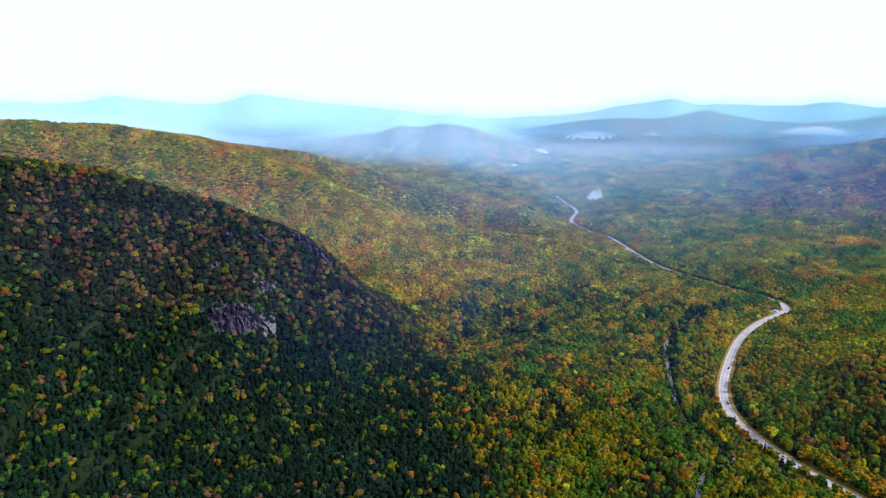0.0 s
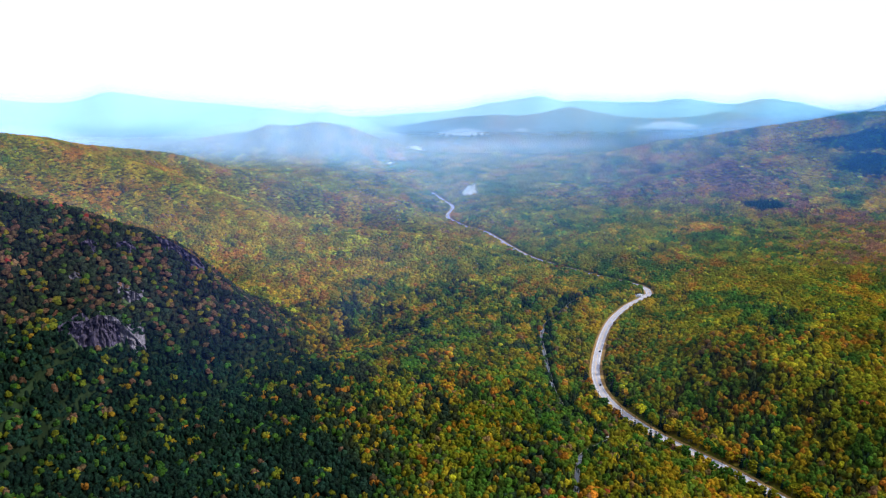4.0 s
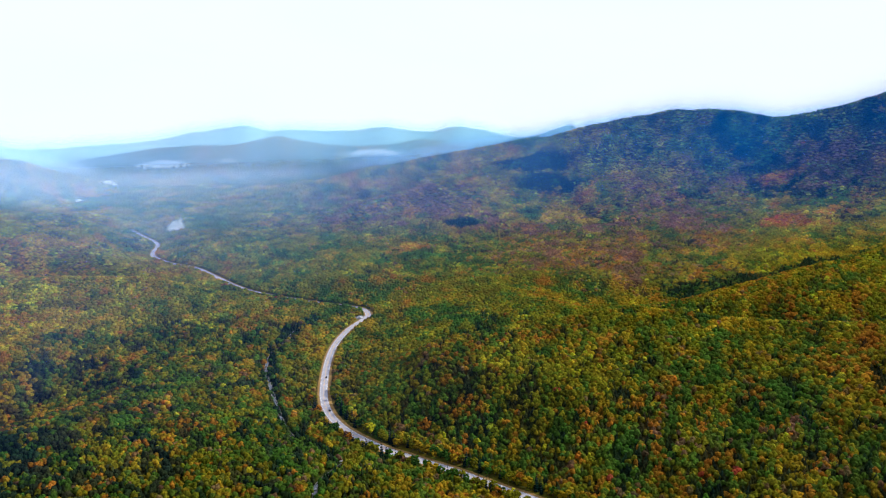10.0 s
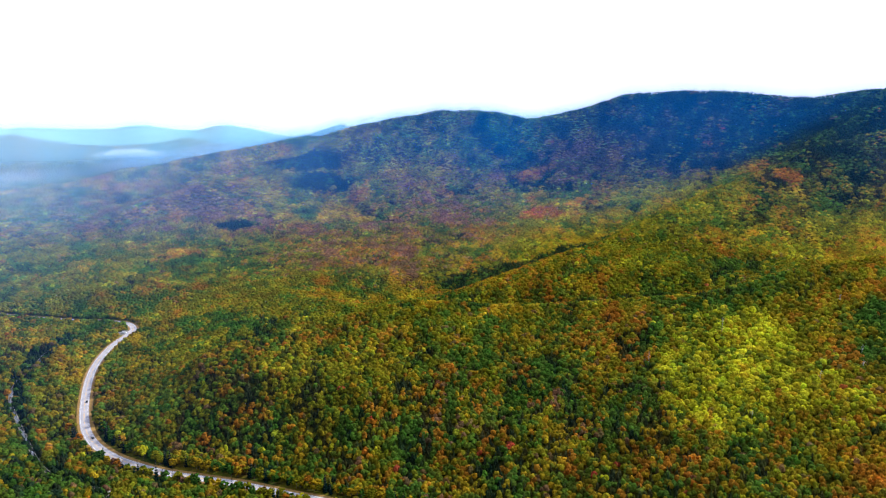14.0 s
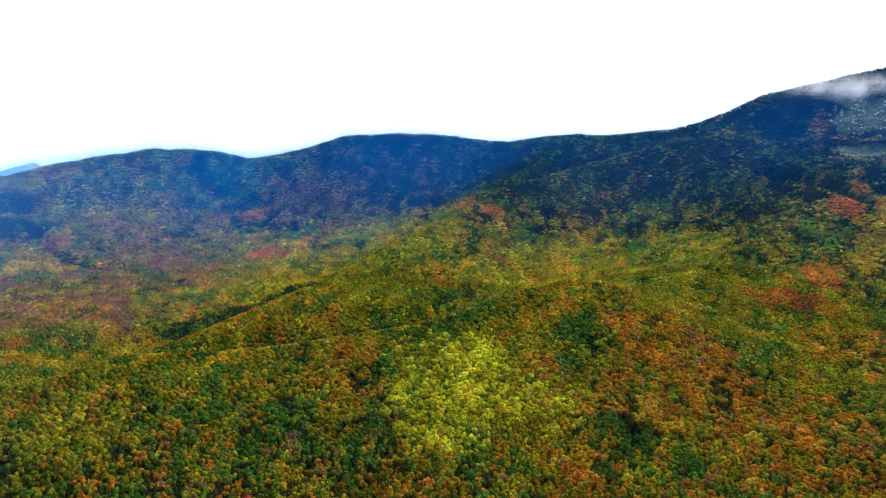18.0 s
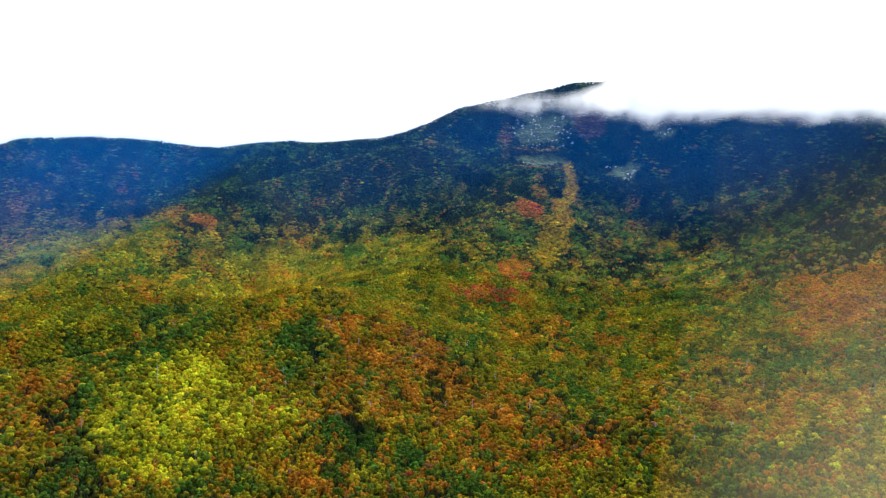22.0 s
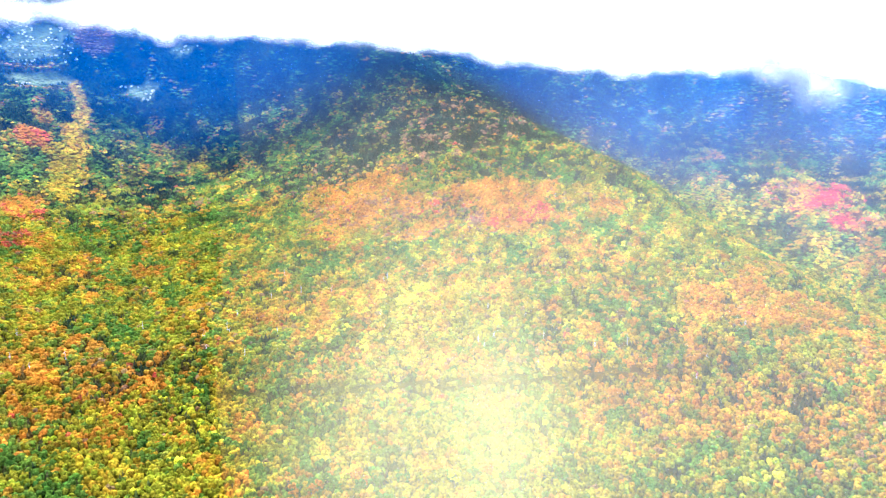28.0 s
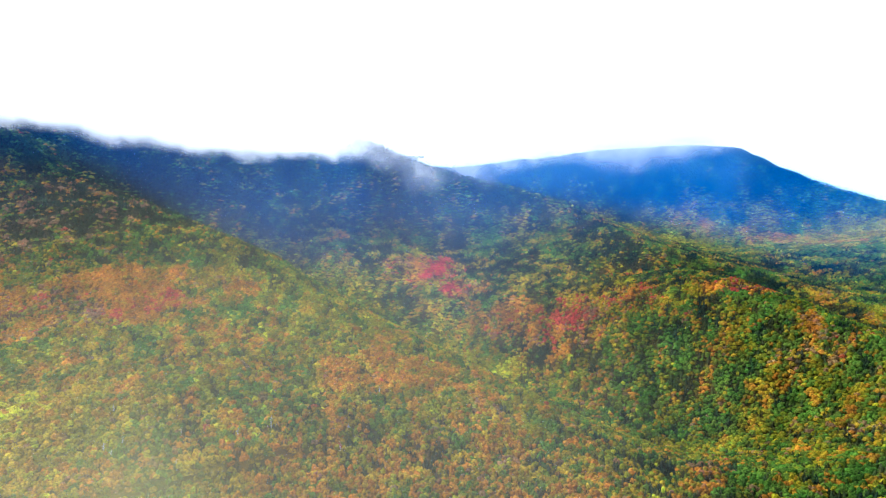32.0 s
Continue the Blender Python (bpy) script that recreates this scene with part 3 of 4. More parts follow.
def ground_at(x, y):
    """Height of the ground sheet, between its corners."""
    r, a = np.hypot(x, y), np.degrees(np.arctan2(x, y))
    a = np.where(a < -42, a + 360, a)
    i = np.clip(np.searchsorted(bearings, a) - 1, 0, NB - 2)
    j = np.clip(np.searchsorted(radii, r) - 1, 0, NR - 2)
    u = np.clip((a - bearings[i]) / (bearings[i + 1] - bearings[i]), 0, 1)
    v = np.clip((r - radii[j]) / (radii[j + 1] - radii[j]), 0, 1)
    return (gz[i, j] * (1 - u) + gz[i + 1, j] * u) * (1 - v) + (gz[i, j + 1] * (1 - u) + gz[i + 1, j + 1] * u) * v


def mesh_from(name, verts, faces, mat, colours=None):
    """A mesh of one face size from arrays; colours: one for each corner point."""
    me = bpy.data.meshes.new(name)
    verts, faces = np.asarray(verts, np.float32), np.asarray(faces, np.int32)
    size = faces.shape[1]
    me.vertices.add(len(verts))
    me.vertices.foreach_set("co", verts.ravel())
    me.loops.add(faces.size)
    me.loops.foreach_set("vertex_index", faces.ravel())
    me.polygons.add(len(faces))
    me.polygons.foreach_set("loop_start", np.arange(0, faces.size, size, dtype=np.int32))
    if colours is not None:
        att = me.attributes.new("leaf", "FLOAT_COLOR", "POINT")
        att.data.foreach_set("color", np.column_stack([colours, np.ones(len(verts))]).astype(np.float32).ravel())
    me.materials.append(mat)
    me.update(calc_edges=True)
    me.validate()
    return me


corner = np.arange(NB * NR).reshape(NB, NR)
nxt = np.roll(corner, -1, axis=0)
quads = np.stack([corner[:, :-1], corner[:, 1:], nxt[:, 1:], nxt[:, :-1]], axis=-1).reshape(-1, 4)
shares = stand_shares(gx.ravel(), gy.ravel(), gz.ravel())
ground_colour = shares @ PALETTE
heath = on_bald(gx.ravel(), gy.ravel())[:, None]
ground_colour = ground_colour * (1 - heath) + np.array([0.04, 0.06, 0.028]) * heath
# tree-covered ground is darkened to put shade between the crowns
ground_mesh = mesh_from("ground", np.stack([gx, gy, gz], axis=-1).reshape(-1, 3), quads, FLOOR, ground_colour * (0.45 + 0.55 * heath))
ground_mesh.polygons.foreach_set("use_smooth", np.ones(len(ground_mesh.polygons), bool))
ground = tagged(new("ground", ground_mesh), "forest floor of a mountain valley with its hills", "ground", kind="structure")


# ---- the road ----
def ribbon(line, left, right, lift, every=1):
    """Corners of a strip along a line, between two offsets to its right, lying on the roadbed."""
    p = line[::every, :2]
    t = np.gradient(p, axis=0)
    t /= np.linalg.norm(t, axis=1)[:, None]
    side = np.column_stack([t[:, 1], -t[:, 0]])
    a, b = p + side * left, p + side * right
    verts = np.vstack([np.column_stack([q, np.full(len(q), float(lift))]) for q in (a, b)])
    n = len(p)
    i = np.arange(n - 1)
    return verts, np.column_stack([i, i + n, i + n + 1, i + 1])


dense = spline(ROAD_LINE[::2], 6)


def strip(name, left, right, lift, mat, line=dense):
    v, f = ribbon(line, left, right, lift)
    return new(name, mesh_from(name, v, f[:, ::-1], mat))


road = tagged(strip("road", -4.3, 4.3, 0.45, ASPHALT), "worn grey two-lane asphalt road winding through the woods", "road", kind="structure")
shoulder = tagged(strip("road_verge", -6.6, 7.8, 0.3, GRAVEL), "sandy tan verge beside the road", "verge", kind="structure")
for off, mat in ((-0.28, YELLOW_LINE), (0.28, YELLOW_LINE), (-3.4, WHITE_LINE), (3.4, WHITE_LINE)):
    line_ob = strip("lane_line", off - 0.07, off + 0.07, 0.47, mat)
    line_ob.parent = road

# ---- the stream ----
STREAM = [(25.3, 1050), (23.7, 1050), (22.1, 1030), (20.7, 980), (19.9, 930), (18.8, 880), (18.3, 820), (18.6, 760), (19.1, 700),
          (19.6, 650), (21.0, 600), (23.2, 580), (24.4, 570), (23.7, 550), (22.3, 520), (21.8, 500), (21.7, 440)]
STREAM_LINE = spline([(*plan(a, r), 0.0) for a, r in STREAM], 5)


def draped(name, line, half, lift, mat):
    v, f = ribbon(line, -half, half, 0)
    v[:, 2] = ground_at(v[:, 0], v[:, 1]) + lift
    return new(name, mesh_from(name, v, f[:, ::-1], mat))


tagged(draped("stream_bed", STREAM_LINE, 1.9, 0.35, PEBBLES), "pale gravel bed of a small stream in the woods", "stream bed", kind="structure")
tagged(draped("water", STREAM_LINE, 1.2, 0.5, WATER), "dark shallow stream water", "water", kind="structure")

# ---- the woods ----
rng = np.random.default_rng(7)


def scatter(near, far, spacing):
    """Uneven places about that far apart between two distances."""
    n = int(far / spacing / 0.9) + 2
    ii, jj = np.meshgrid(np.arange(-n, n + 1), np.arange(-n, n + 1))
    x = (ii.ravel() + 0.5 * (jj.ravel() % 2) + rng.uniform(-0.36, 0.36, ii.size)) * spacing
    y = (jj.ravel() * 0.9 + rng.uniform(-0.36, 0.36, ii.size)) * spacing
    r, a = np.hypot(x, y), np.degrees(np.arctan2(x, y))
    a = np.where(a < -42, a + 360, a)
    keep = (r > near) & (r < far) & (a < 204) & (a > -40)
    return x[keep], y[keep]


def crowns(x, y, z, kind, height, width, sides, rings, colours):
    """Corners, triangles and colours of lumpy crowns, one for each place; kind 1 is a pointed conifer, 0 a round broadleaf."""
    n = len(x)
    hs = {2: ((0.4, 0.8), (0.12, 0.55)), 1: ((0.5,), (0.25,))}[rings]
    ws = {2: ((1.0, 0.78), (1.0, 0.5)), 1: ((1.0,), (0.85,))}[rings]
    hs, ws = np.array(hs), np.array(ws)
    turn = rng.uniform(0, 6.28, n)
    verts = np.zeros((n, rings * sides + 1, 3))
    for k in range(rings):
        ang = turn[:, None] + np.arange(sides) * 2 * np.pi / sides + k * np.pi / sides + rng.uniform(-0.25, 0.25, (n, sides))
        lump = rng.uniform(0.62, 1.3, (n, sides)) * (ws[kind, k] * width)[:, None]
        verts[:, k * sides:(k + 1) * sides, 0] = np.cos(ang) * lump
        verts[:, k * sides:(k + 1) * sides, 1] = np.sin(ang) * lump
        verts[:, k * sides:(k + 1) * sides, 2] = (hs[kind, k] * height)[:, None] + rng.uniform(-0.1, 0.1, (n, sides)) * height[:, None]
    verts[:, -1, 2] = height * rng.uniform(0.94, 1.08, n)
    verts[:, -1, :2] = rng.uniform(-0.3, 0.3, (n, 2)) * width[:, None]
    verts += np.stack([x, y, z], axis=-1)[:, None, :]
    tri = []
    for k in range(rings - 1):
        for s in range(sides):
            a, b = k * sides + s, k * sides + (s + 1) % sides
            tri += [(a, b, a + sides), (b, b + sides, a + sides)]
    tri += [((rings - 1) * sides + s, (rings - 1) * sides + (s + 1) % sides, rings * sides) for s in range(sides)]
    per = rings * sides + 1
    faces = (np.array(tri)[None] + (np.arange(n) * per)[:, None, None]).reshape(-1, 3)
    return verts.reshape(-1, 3), faces, np.repeat(colours, per, axis=0)


def choose(x, y, z, own, vary):
    """Species for each place: palette number, colour; own: how far a tree stands out from its stand."""
    w = stand_shares(x, y, z)
    u, v = np.arctan2(x, y) * 1000, 1000 / 2.2 * np.log(np.hypot(x, y) / 1000)
    kin = smooth_noise(u, v, 9, 401) + 0.6 * smooth_noise(u, v, 4.5, 402) + 0.8 * rng.random(len(x))  # like grows beside like
    rank = np.empty(len(x))
    rank[np.argsort(kin)] = (np.arange(len(x)) + 0.5) / len(x)
    pick = (rank[:, None] > np.cumsum(w, axis=1)).sum(axis=1).clip(0, 7)
    clump = np.exp((smooth_noise(u, v, 13, 403) - 0.5) * 0.7)[:, None]
    colour = clump * (PALETTE[pick] * own + (w @ PALETTE) * (1 - own)) * np.exp(rng.normal(0, vary, (len(x), 1))) * rng.uniform(0.88, 1.12, (len(x), 3))
    return pick, colour


def clear_of_road(x, y):
    d, _ = near_line(x, y, ROAD_LINE[::2])
    s, _ = near_line(x, y, STREAM_LINE)
    return (d > 9.4) & (s > 2.6) & (on_bald(x, y) < 0.5)


OWN_X, OWN_Y, OWN_PICK = [], [], []


def told_apart(x, y):
    """The nearest stretches, whose trees are built one by one."""
    d, _ = near_line(x, y, ROAD_LINE[::2])
    r, a = np.hypot(x, y), np.degrees(np.arctan2(x, y))
    return ((d < 15.6) & (r > 480) & (r < 720)) | ((r > 436) & (r < 449) & (a > 118) & (a < 143))


def woods(near, far, spacing, sides, rings, grow, own, vary, lumps=1):
    """Woods between two distances; lumps: how many boughs make up each crown."""
    x, y = scatter(near, far, spacing)
    keep = clear_of_road(x, y)
    x, y = x[keep], y[keep]
    z = ground_at(x, y)
    pick, colour = choose(x, y, z, own, vary)
    single = told_apart(x, y)
    OWN_X.extend(x[single].tolist()), OWN_Y.extend(y[single].tolist()), OWN_PICK.extend(pick[single].tolist())
    x, y, z, pick, colour = x[~single], y[~single], z[~single], pick[~single], colour[~single]
    kind = ((pick == 0) & ((np.hypot(x - plan(-16, 700)[0], y - plan(-16, 700)[1]) > 420) | (rng.random(len(x)) < 0.35))).astype(int)
    n = len(x)
    height = np.where(kind, rng.uniform(7.5, 12, n), rng.uniform(6.5, 10.5, n)) * grow
    width = np.where(kind, rng.uniform(0.44, 0.58, n), rng.uniform(0.62, 0.92, n)) * spacing
    if lumps > 1:
        side = rng.uniform(0, 6.28, n)
        groups = [(x, y, z, kind, height, width * np.where(kind, 0.95, 0.72), colour)]
        for k in range(1, lumps):
            broad = kind == 0
            a = (side + k * 6.28 / (lumps - 1) + rng.uniform(-0.6, 0.6, n))[broad]
            off = width[broad] * rng.uniform(0.55, 0.85, len(a))
            groups.append((x[broad] + np.cos(a) * off, y[broad] + np.sin(a) * off, z[broad], kind[broad], height[broad] * rng.uniform(0.7, 0.97, len(a)),
                           width[broad] * rng.uniform(0.45, 0.68, len(a)), colour[broad] * rng.uniform(0.8, 1.2, (len(a), 1))))
        x, y, z, kind, height, width, colour = (np.concatenate(c) for c in zip(*groups))
    v, f, c = crowns(x, y, z, kind, height, width, sides, rings, colour)
    me = mesh_from("mixed_woods", v, f, LEAVES, c)
    return tagged(new("mixed_woods", me),
                  "dense mixed autumn woods in green, gold and orange", "woods", kind="stuff")


woods(375, 660, 4.7, 5, 2, 0.74, 0.66, 0.13, 2)
woods(660, 1300, 5.0, 4, 2, 0.76, 0.58, 0.14)
woods(1300, 2000, 7.2, 5, 1, 0.85, 0.52, 0.14)
woods(2000, 3400, 11.0, 4, 1, 1.0, 0.48, 0.14)


# ---- haze and clouds ----
def leaning_sheet(name, near, far, low_top, high_top, amounts, tints, mat, label, category):
    """A sheet of haze that rises from the valley floor at one distance to a height at a farther one;
    its top, amount and tint change from the open valley to the mountain side, and it thins out where it nears the ground."""
    b = np.arange(-42, 206, 0.75)
    turn = np.clip((b - 5) / 48, 0, 1)
    turn = turn * turn * (3 - 2 * turn)
    seen_r = radii < (5000 if far > 3600 else 3600)
    skyline = np.interp(b, bearings, ((gz - EYE[2]) / gr)[:, seen_r].max(axis=1))
    top = np.minimum(low_top + (high_top - low_top) * turn, EYE[2] + far * skyline + 70)  # it does not stand above the hills
    us = np.linspace(0, 1, 25)
    v = np.vstack([np.column_stack([*plan(b, near + (far - near) * u), -60 + (top + 60) * u]) for u in us])
    n = len(b)
    f = [(k * n + i, k * n + i + 1, (k + 1) * n + i + 1, (k + 1) * n + i) for k in range(24) for i in range(n - 1)]
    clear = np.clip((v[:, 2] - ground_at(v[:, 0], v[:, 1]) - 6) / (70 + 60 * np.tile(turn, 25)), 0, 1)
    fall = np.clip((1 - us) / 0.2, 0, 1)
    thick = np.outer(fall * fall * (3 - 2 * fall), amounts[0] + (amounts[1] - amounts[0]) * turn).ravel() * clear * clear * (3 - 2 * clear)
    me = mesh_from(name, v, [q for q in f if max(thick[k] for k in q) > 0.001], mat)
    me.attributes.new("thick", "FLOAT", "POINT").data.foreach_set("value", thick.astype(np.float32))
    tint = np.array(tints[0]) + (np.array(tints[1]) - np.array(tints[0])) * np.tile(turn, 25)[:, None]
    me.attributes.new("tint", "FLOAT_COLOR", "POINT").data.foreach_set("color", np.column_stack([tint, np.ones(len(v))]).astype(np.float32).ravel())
    return tagged(new(name, me), label, category, kind="stuff")


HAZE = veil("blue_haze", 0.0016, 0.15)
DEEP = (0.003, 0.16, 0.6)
# haze put in as tinted sheets; the nearest one blues the near hill's shade
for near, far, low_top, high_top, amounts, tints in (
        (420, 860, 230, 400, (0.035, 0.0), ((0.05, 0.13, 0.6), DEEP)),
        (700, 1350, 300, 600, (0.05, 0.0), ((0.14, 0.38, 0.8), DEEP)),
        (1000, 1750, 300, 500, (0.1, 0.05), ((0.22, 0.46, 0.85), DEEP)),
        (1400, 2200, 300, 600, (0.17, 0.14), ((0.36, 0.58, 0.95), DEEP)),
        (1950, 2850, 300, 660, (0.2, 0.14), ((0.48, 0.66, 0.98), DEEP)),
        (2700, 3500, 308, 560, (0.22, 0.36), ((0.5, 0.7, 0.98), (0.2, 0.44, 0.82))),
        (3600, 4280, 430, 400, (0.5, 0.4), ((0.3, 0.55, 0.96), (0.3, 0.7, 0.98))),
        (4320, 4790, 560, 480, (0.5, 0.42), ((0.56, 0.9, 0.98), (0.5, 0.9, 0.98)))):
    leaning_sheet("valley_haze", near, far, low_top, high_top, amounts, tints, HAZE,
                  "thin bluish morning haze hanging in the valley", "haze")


def bank(name, points, layers, mat, label, category, spread=40.0, soft=0.14):
    """Cloud lying along a line of (bearing, distance, base, top, share): ragged sheets, densest in their middle."""
    p = spline([(*q, 1.0)[:5] for q in points], 8)
    rows = 9
    steps = (0, 0.06, 0.13, 0.21, 0.3, 0.45, 0.65, 0.85, 1.0)
    dense = (0, 0.12, 0.3, 0.52, 0.78, 1.05, 1.1, 0.6, 0)
    if soft > 0.3:
        steps, dense = np.linspace(0, 1, 9), np.sin(np.linspace(0, np.pi, 9)) ** 1.5
    v, f, thick = [], [], []
    n = len(p)
    for k in range(layers):
        way = np.column_stack(plan(p[:, 0], np.ones(n)))
        at_range = p[:, 1] + (k - layers / 2) * spread
        ends = np.clip(np.minimum(np.arange(n), n - 1 - np.arange(n)) / max(n * soft, 1), 0, 1)
        at = len(v) * n
        for j in range(rows):
            u = steps[j]
            bulge = math.sin(u * math.pi) * spread * 0.6
            v.append(np.column_stack([way * (at_range + bulge)[:, None], p[:, 2] + u * (p[:, 3] - p[:, 2])]))
            thick.append(dense[j] * ends * p[:, 4])
        f += [(at + j * n + i, at + j * n + i + 1, at + (j + 1) * n + i + 1, at + (j + 1) * n + i) for j in range(rows - 1) for i in range(n - 1)]
    thick = np.concatenate(thick)
    me = mesh_from(name, np.vstack(v), [q for q in f if max(thick[k] for k in q) > 0.05], mat)
    me.attributes.new("thick", "FLOAT", "POINT").data.foreach_set("value", thick.astype(np.float32))
    return tagged(new(name, me), label, category)


def cloud_material(name, scale, most=0.95, colour=(0.8, 0.82, 0.86), ragged=0.5):
    m, n, l, b = material(name, 1.0, 0.0)
    n.remove(b)
    t = n.new("ShaderNodeAttribute")
    t.attribute_name = "thick"
    rag = noise_node(n, l, scale, 6)
    add = n.new("ShaderNodeMath")
    add.operation = "ADD"
    l.new(t.outputs["Fac"], add.inputs[0])
    l.new(span(n, l, rag.outputs[0], 0.28, 0.72, -ragged, ragged * 0.7), add.inputs[1])
    see = n.new("ShaderNodeMapRange")
    see.interpolation_type = "SMOOTHSTEP"
    for slot, v in (("From Min", 0.0), ("From Max", 1.0), ("To Min", 0.0), ("To Max", most)):
        see.inputs[slot].default_value = v
    l.new(add.outputs[0], see.inputs[0])
    d, s, c = n.new("ShaderNodeBsdfDiffuse"), n.new("ShaderNodeBsdfTranslucent"), n.new("ShaderNodeBsdfTransparent")
    d.inputs[0].default_value = s.inputs[0].default_value = (*colour, 1)
    half, whole = n.new("ShaderNodeMixShader"), n.new("ShaderNodeMixShader")
    half.inputs[0].default_value = 0.45
    l.new(d.outputs[0], half.inputs[1])
    l.new(s.outputs[0], half.inputs[2])
    l.new(see.outputs[0], whole.inputs[0])
    l.new(c.outputs[0], whole.inputs[1])
    l.new(half.outputs[0], whole.inputs[2])
    l.new(whole.outputs[0], n["Material Output"].inputs[0])
    return m


CLOUD, THIN_CLOUD = cloud_material("cloud", 0.009, 0.98, (0.88, 0.9, 0.93), 0.36), cloud_material("thin_cloud", 0.004, 0.9)
MIST, GLOW_VEIL = cloud_material("mist", 0.055, 0.95, (0.92, 0.94, 0.96)), cloud_material("sunlit_mist", 0.005, 0.055, (1.0, 0.9, 0.36), 0.3)
PALE_VEIL = cloud_material("pale_veil", 0.003, 0.06, (0.95, 0.93, 0.78))
bank("summit_cloud", [(95, 2330, 478, 530, 0.0), (97.5, 2330, 478, 540, 0.25), (100, 2330, 468, 552, 0.42), (103, 2330, 456, 556, 0.52), (106, 2330, 456, 562, 0.58),
                      (109.3, 2320, 444, 612, 1.05), (111, 2260, 416, 620, 1.3), (115, 2190, 414, 630, 1.3), (124, 2180, 405, 620, 1.3), (131, 2180, 374, 590, 1.3), (138, 2200, 340, 545, 1.3),
                      (146, 2260, 312, 505, 1.2), (151, 2320, 308, 480, 0.9), (156, 2380, 310, 460, 0.35), (160, 2400, 300, 430, 0.0)],
     1, CLOUD, "white cloud bank lying across the mountain tops", "cloud", 40.0, 0.03)
bank("ridge_cloud", [(149, 2200, 300, 500, 0.8), (153, 2200, 270, 480, 0.75), (157, 2200, 230, 450, 0.62), (161, 2200, 195, 400, 0.52), (166, 2200, 170, 340, 0.38), (170, 2200, 160, 300, 0.1)], 1, THIN_CLOUD,
     "thin white cloud drifting over the dark ridge", "cloud", 40.0, 0.45)
bank("ridge_cloud", [(157, 3250, 130, 640), (163, 3250, 190, 660), (170, 3250, 240, 700), (177, 3250, 280, 660), (185, 3250, 320, 560), (194, 3250, 300, 460)], 1, THIN_CLOUD,
     "pale cloud hiding the top of the farther mountain", "cloud", 40.0, 0.4)
for label, points in (
        ("flat white mist in a far side valley", [(9.3, 4060, 78, 118), (11.5, 4060, 80, 134), (13.8, 4060, 78, 128)]),
        ("small white mist patch at a hill foot", [(7.0, 3400, 40, 66), (7.8, 3400, 42, 76), (8.6, 3400, 40, 62)]),
        ("small puff of valley mist", [(5.4, 2930, 15, 32), (5.8, 2930, 15, 38), (6.2, 2930, 15, 30)]),
        ("white mist plume rising beside the road", [(11.2, 2030, 0, 24), (11.8, 2030, 4, 44), (12.5, 2030, 6, 54), (13.2, 2030, 2, 30)]),
        ("low white mist in front of far hills", [(24.6, 4150, 116, 154), (27.5, 4150, 120, 178), (30.4, 4150, 116, 152)]),
        ("thin white mist over far hills", [(15.5, 4100, 108, 122), (16.2, 4100, 108, 132), (17, 4100, 108, 120)])):
    bank("mist_patch", [(*q, 2.0 if q[1] > 2500 else 1.3) for q in points], 1, MIST, label, "mist", 15.0, 0.45)
# three added sheets, yellow and pale, stand in for sun glow and lens glare
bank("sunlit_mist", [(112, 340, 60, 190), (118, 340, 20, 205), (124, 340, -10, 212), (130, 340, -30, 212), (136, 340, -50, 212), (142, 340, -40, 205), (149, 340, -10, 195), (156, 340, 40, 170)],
     1, GLOW_VEIL, "added yellow veil for the glow over the golden slope", "mist", 15.0, 0.46)
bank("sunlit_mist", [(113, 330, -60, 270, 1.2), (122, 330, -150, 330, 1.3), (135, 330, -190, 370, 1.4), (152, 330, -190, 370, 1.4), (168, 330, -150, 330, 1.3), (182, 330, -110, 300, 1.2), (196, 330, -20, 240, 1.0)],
     1, PALE_VEIL, "added pale veil for the glare in front of the southern slopes", "mist", 15.0, 0.4)
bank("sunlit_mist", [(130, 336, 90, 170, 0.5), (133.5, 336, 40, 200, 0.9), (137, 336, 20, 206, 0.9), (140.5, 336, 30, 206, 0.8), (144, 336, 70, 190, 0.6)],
     1, GLOW_VEIL, "small added veil for the brightest glow over the golden slope", "mist", 10.0, 0.46)


# ---- helpers for things ----
def part(name, bm, mat, parent=None, label=""):
    me = bpy.data.meshes.new(name)
    bm.to_mesh(me)
    bm.free()
    me.materials.append(mat)
    ob = new(name, me)
    ob.parent = parent
    return tagged(ob, label)


def place_of(bearing, distance, lift=0.0):
    x, y = plan(bearing, distance)
    return float(x), float(y), float(ground_at(np.array([x]), np.array([y]))[0]) + lift


# ---- rocks ----
def rock_bm(seed, sx, sy, sz, levels=3, crag=0.22):
    """A weathered block: a ball squared off by chance planes, then roughened."""
    r = random.Random(seed)
    bm = bmesh.new()
    bmesh.ops.create_icosphere(bm, subdivisions=levels, radius=1.0)
    planes = []
    for _ in range(16):
        n = Vector((r.uniform(-1, 1), r.uniform(-1, 1), r.uniform(-0.6, 1))).normalized()
        planes.append((n, r.uniform(0.42, 0.8)))
    for v in bm.verts:
        for n, d in planes:
            k = v.co.dot(n) - d
            if k > 0:
                v.co -= n * k
        q = v.co * 2.3 + Vector((seed, 0, 0))
        v.co += v.co.normalized() * (noise.fractal(q, 1.0, 2.0, 4) * crag * 0.5)
        v.co += Vector((0, 0, 0.12 * crag * math.sin(v.co.z * 11 + seed)))
        v.co = Vector((v.co.x * sx, v.co.y * sy, v.co.z * sz))
    return bm


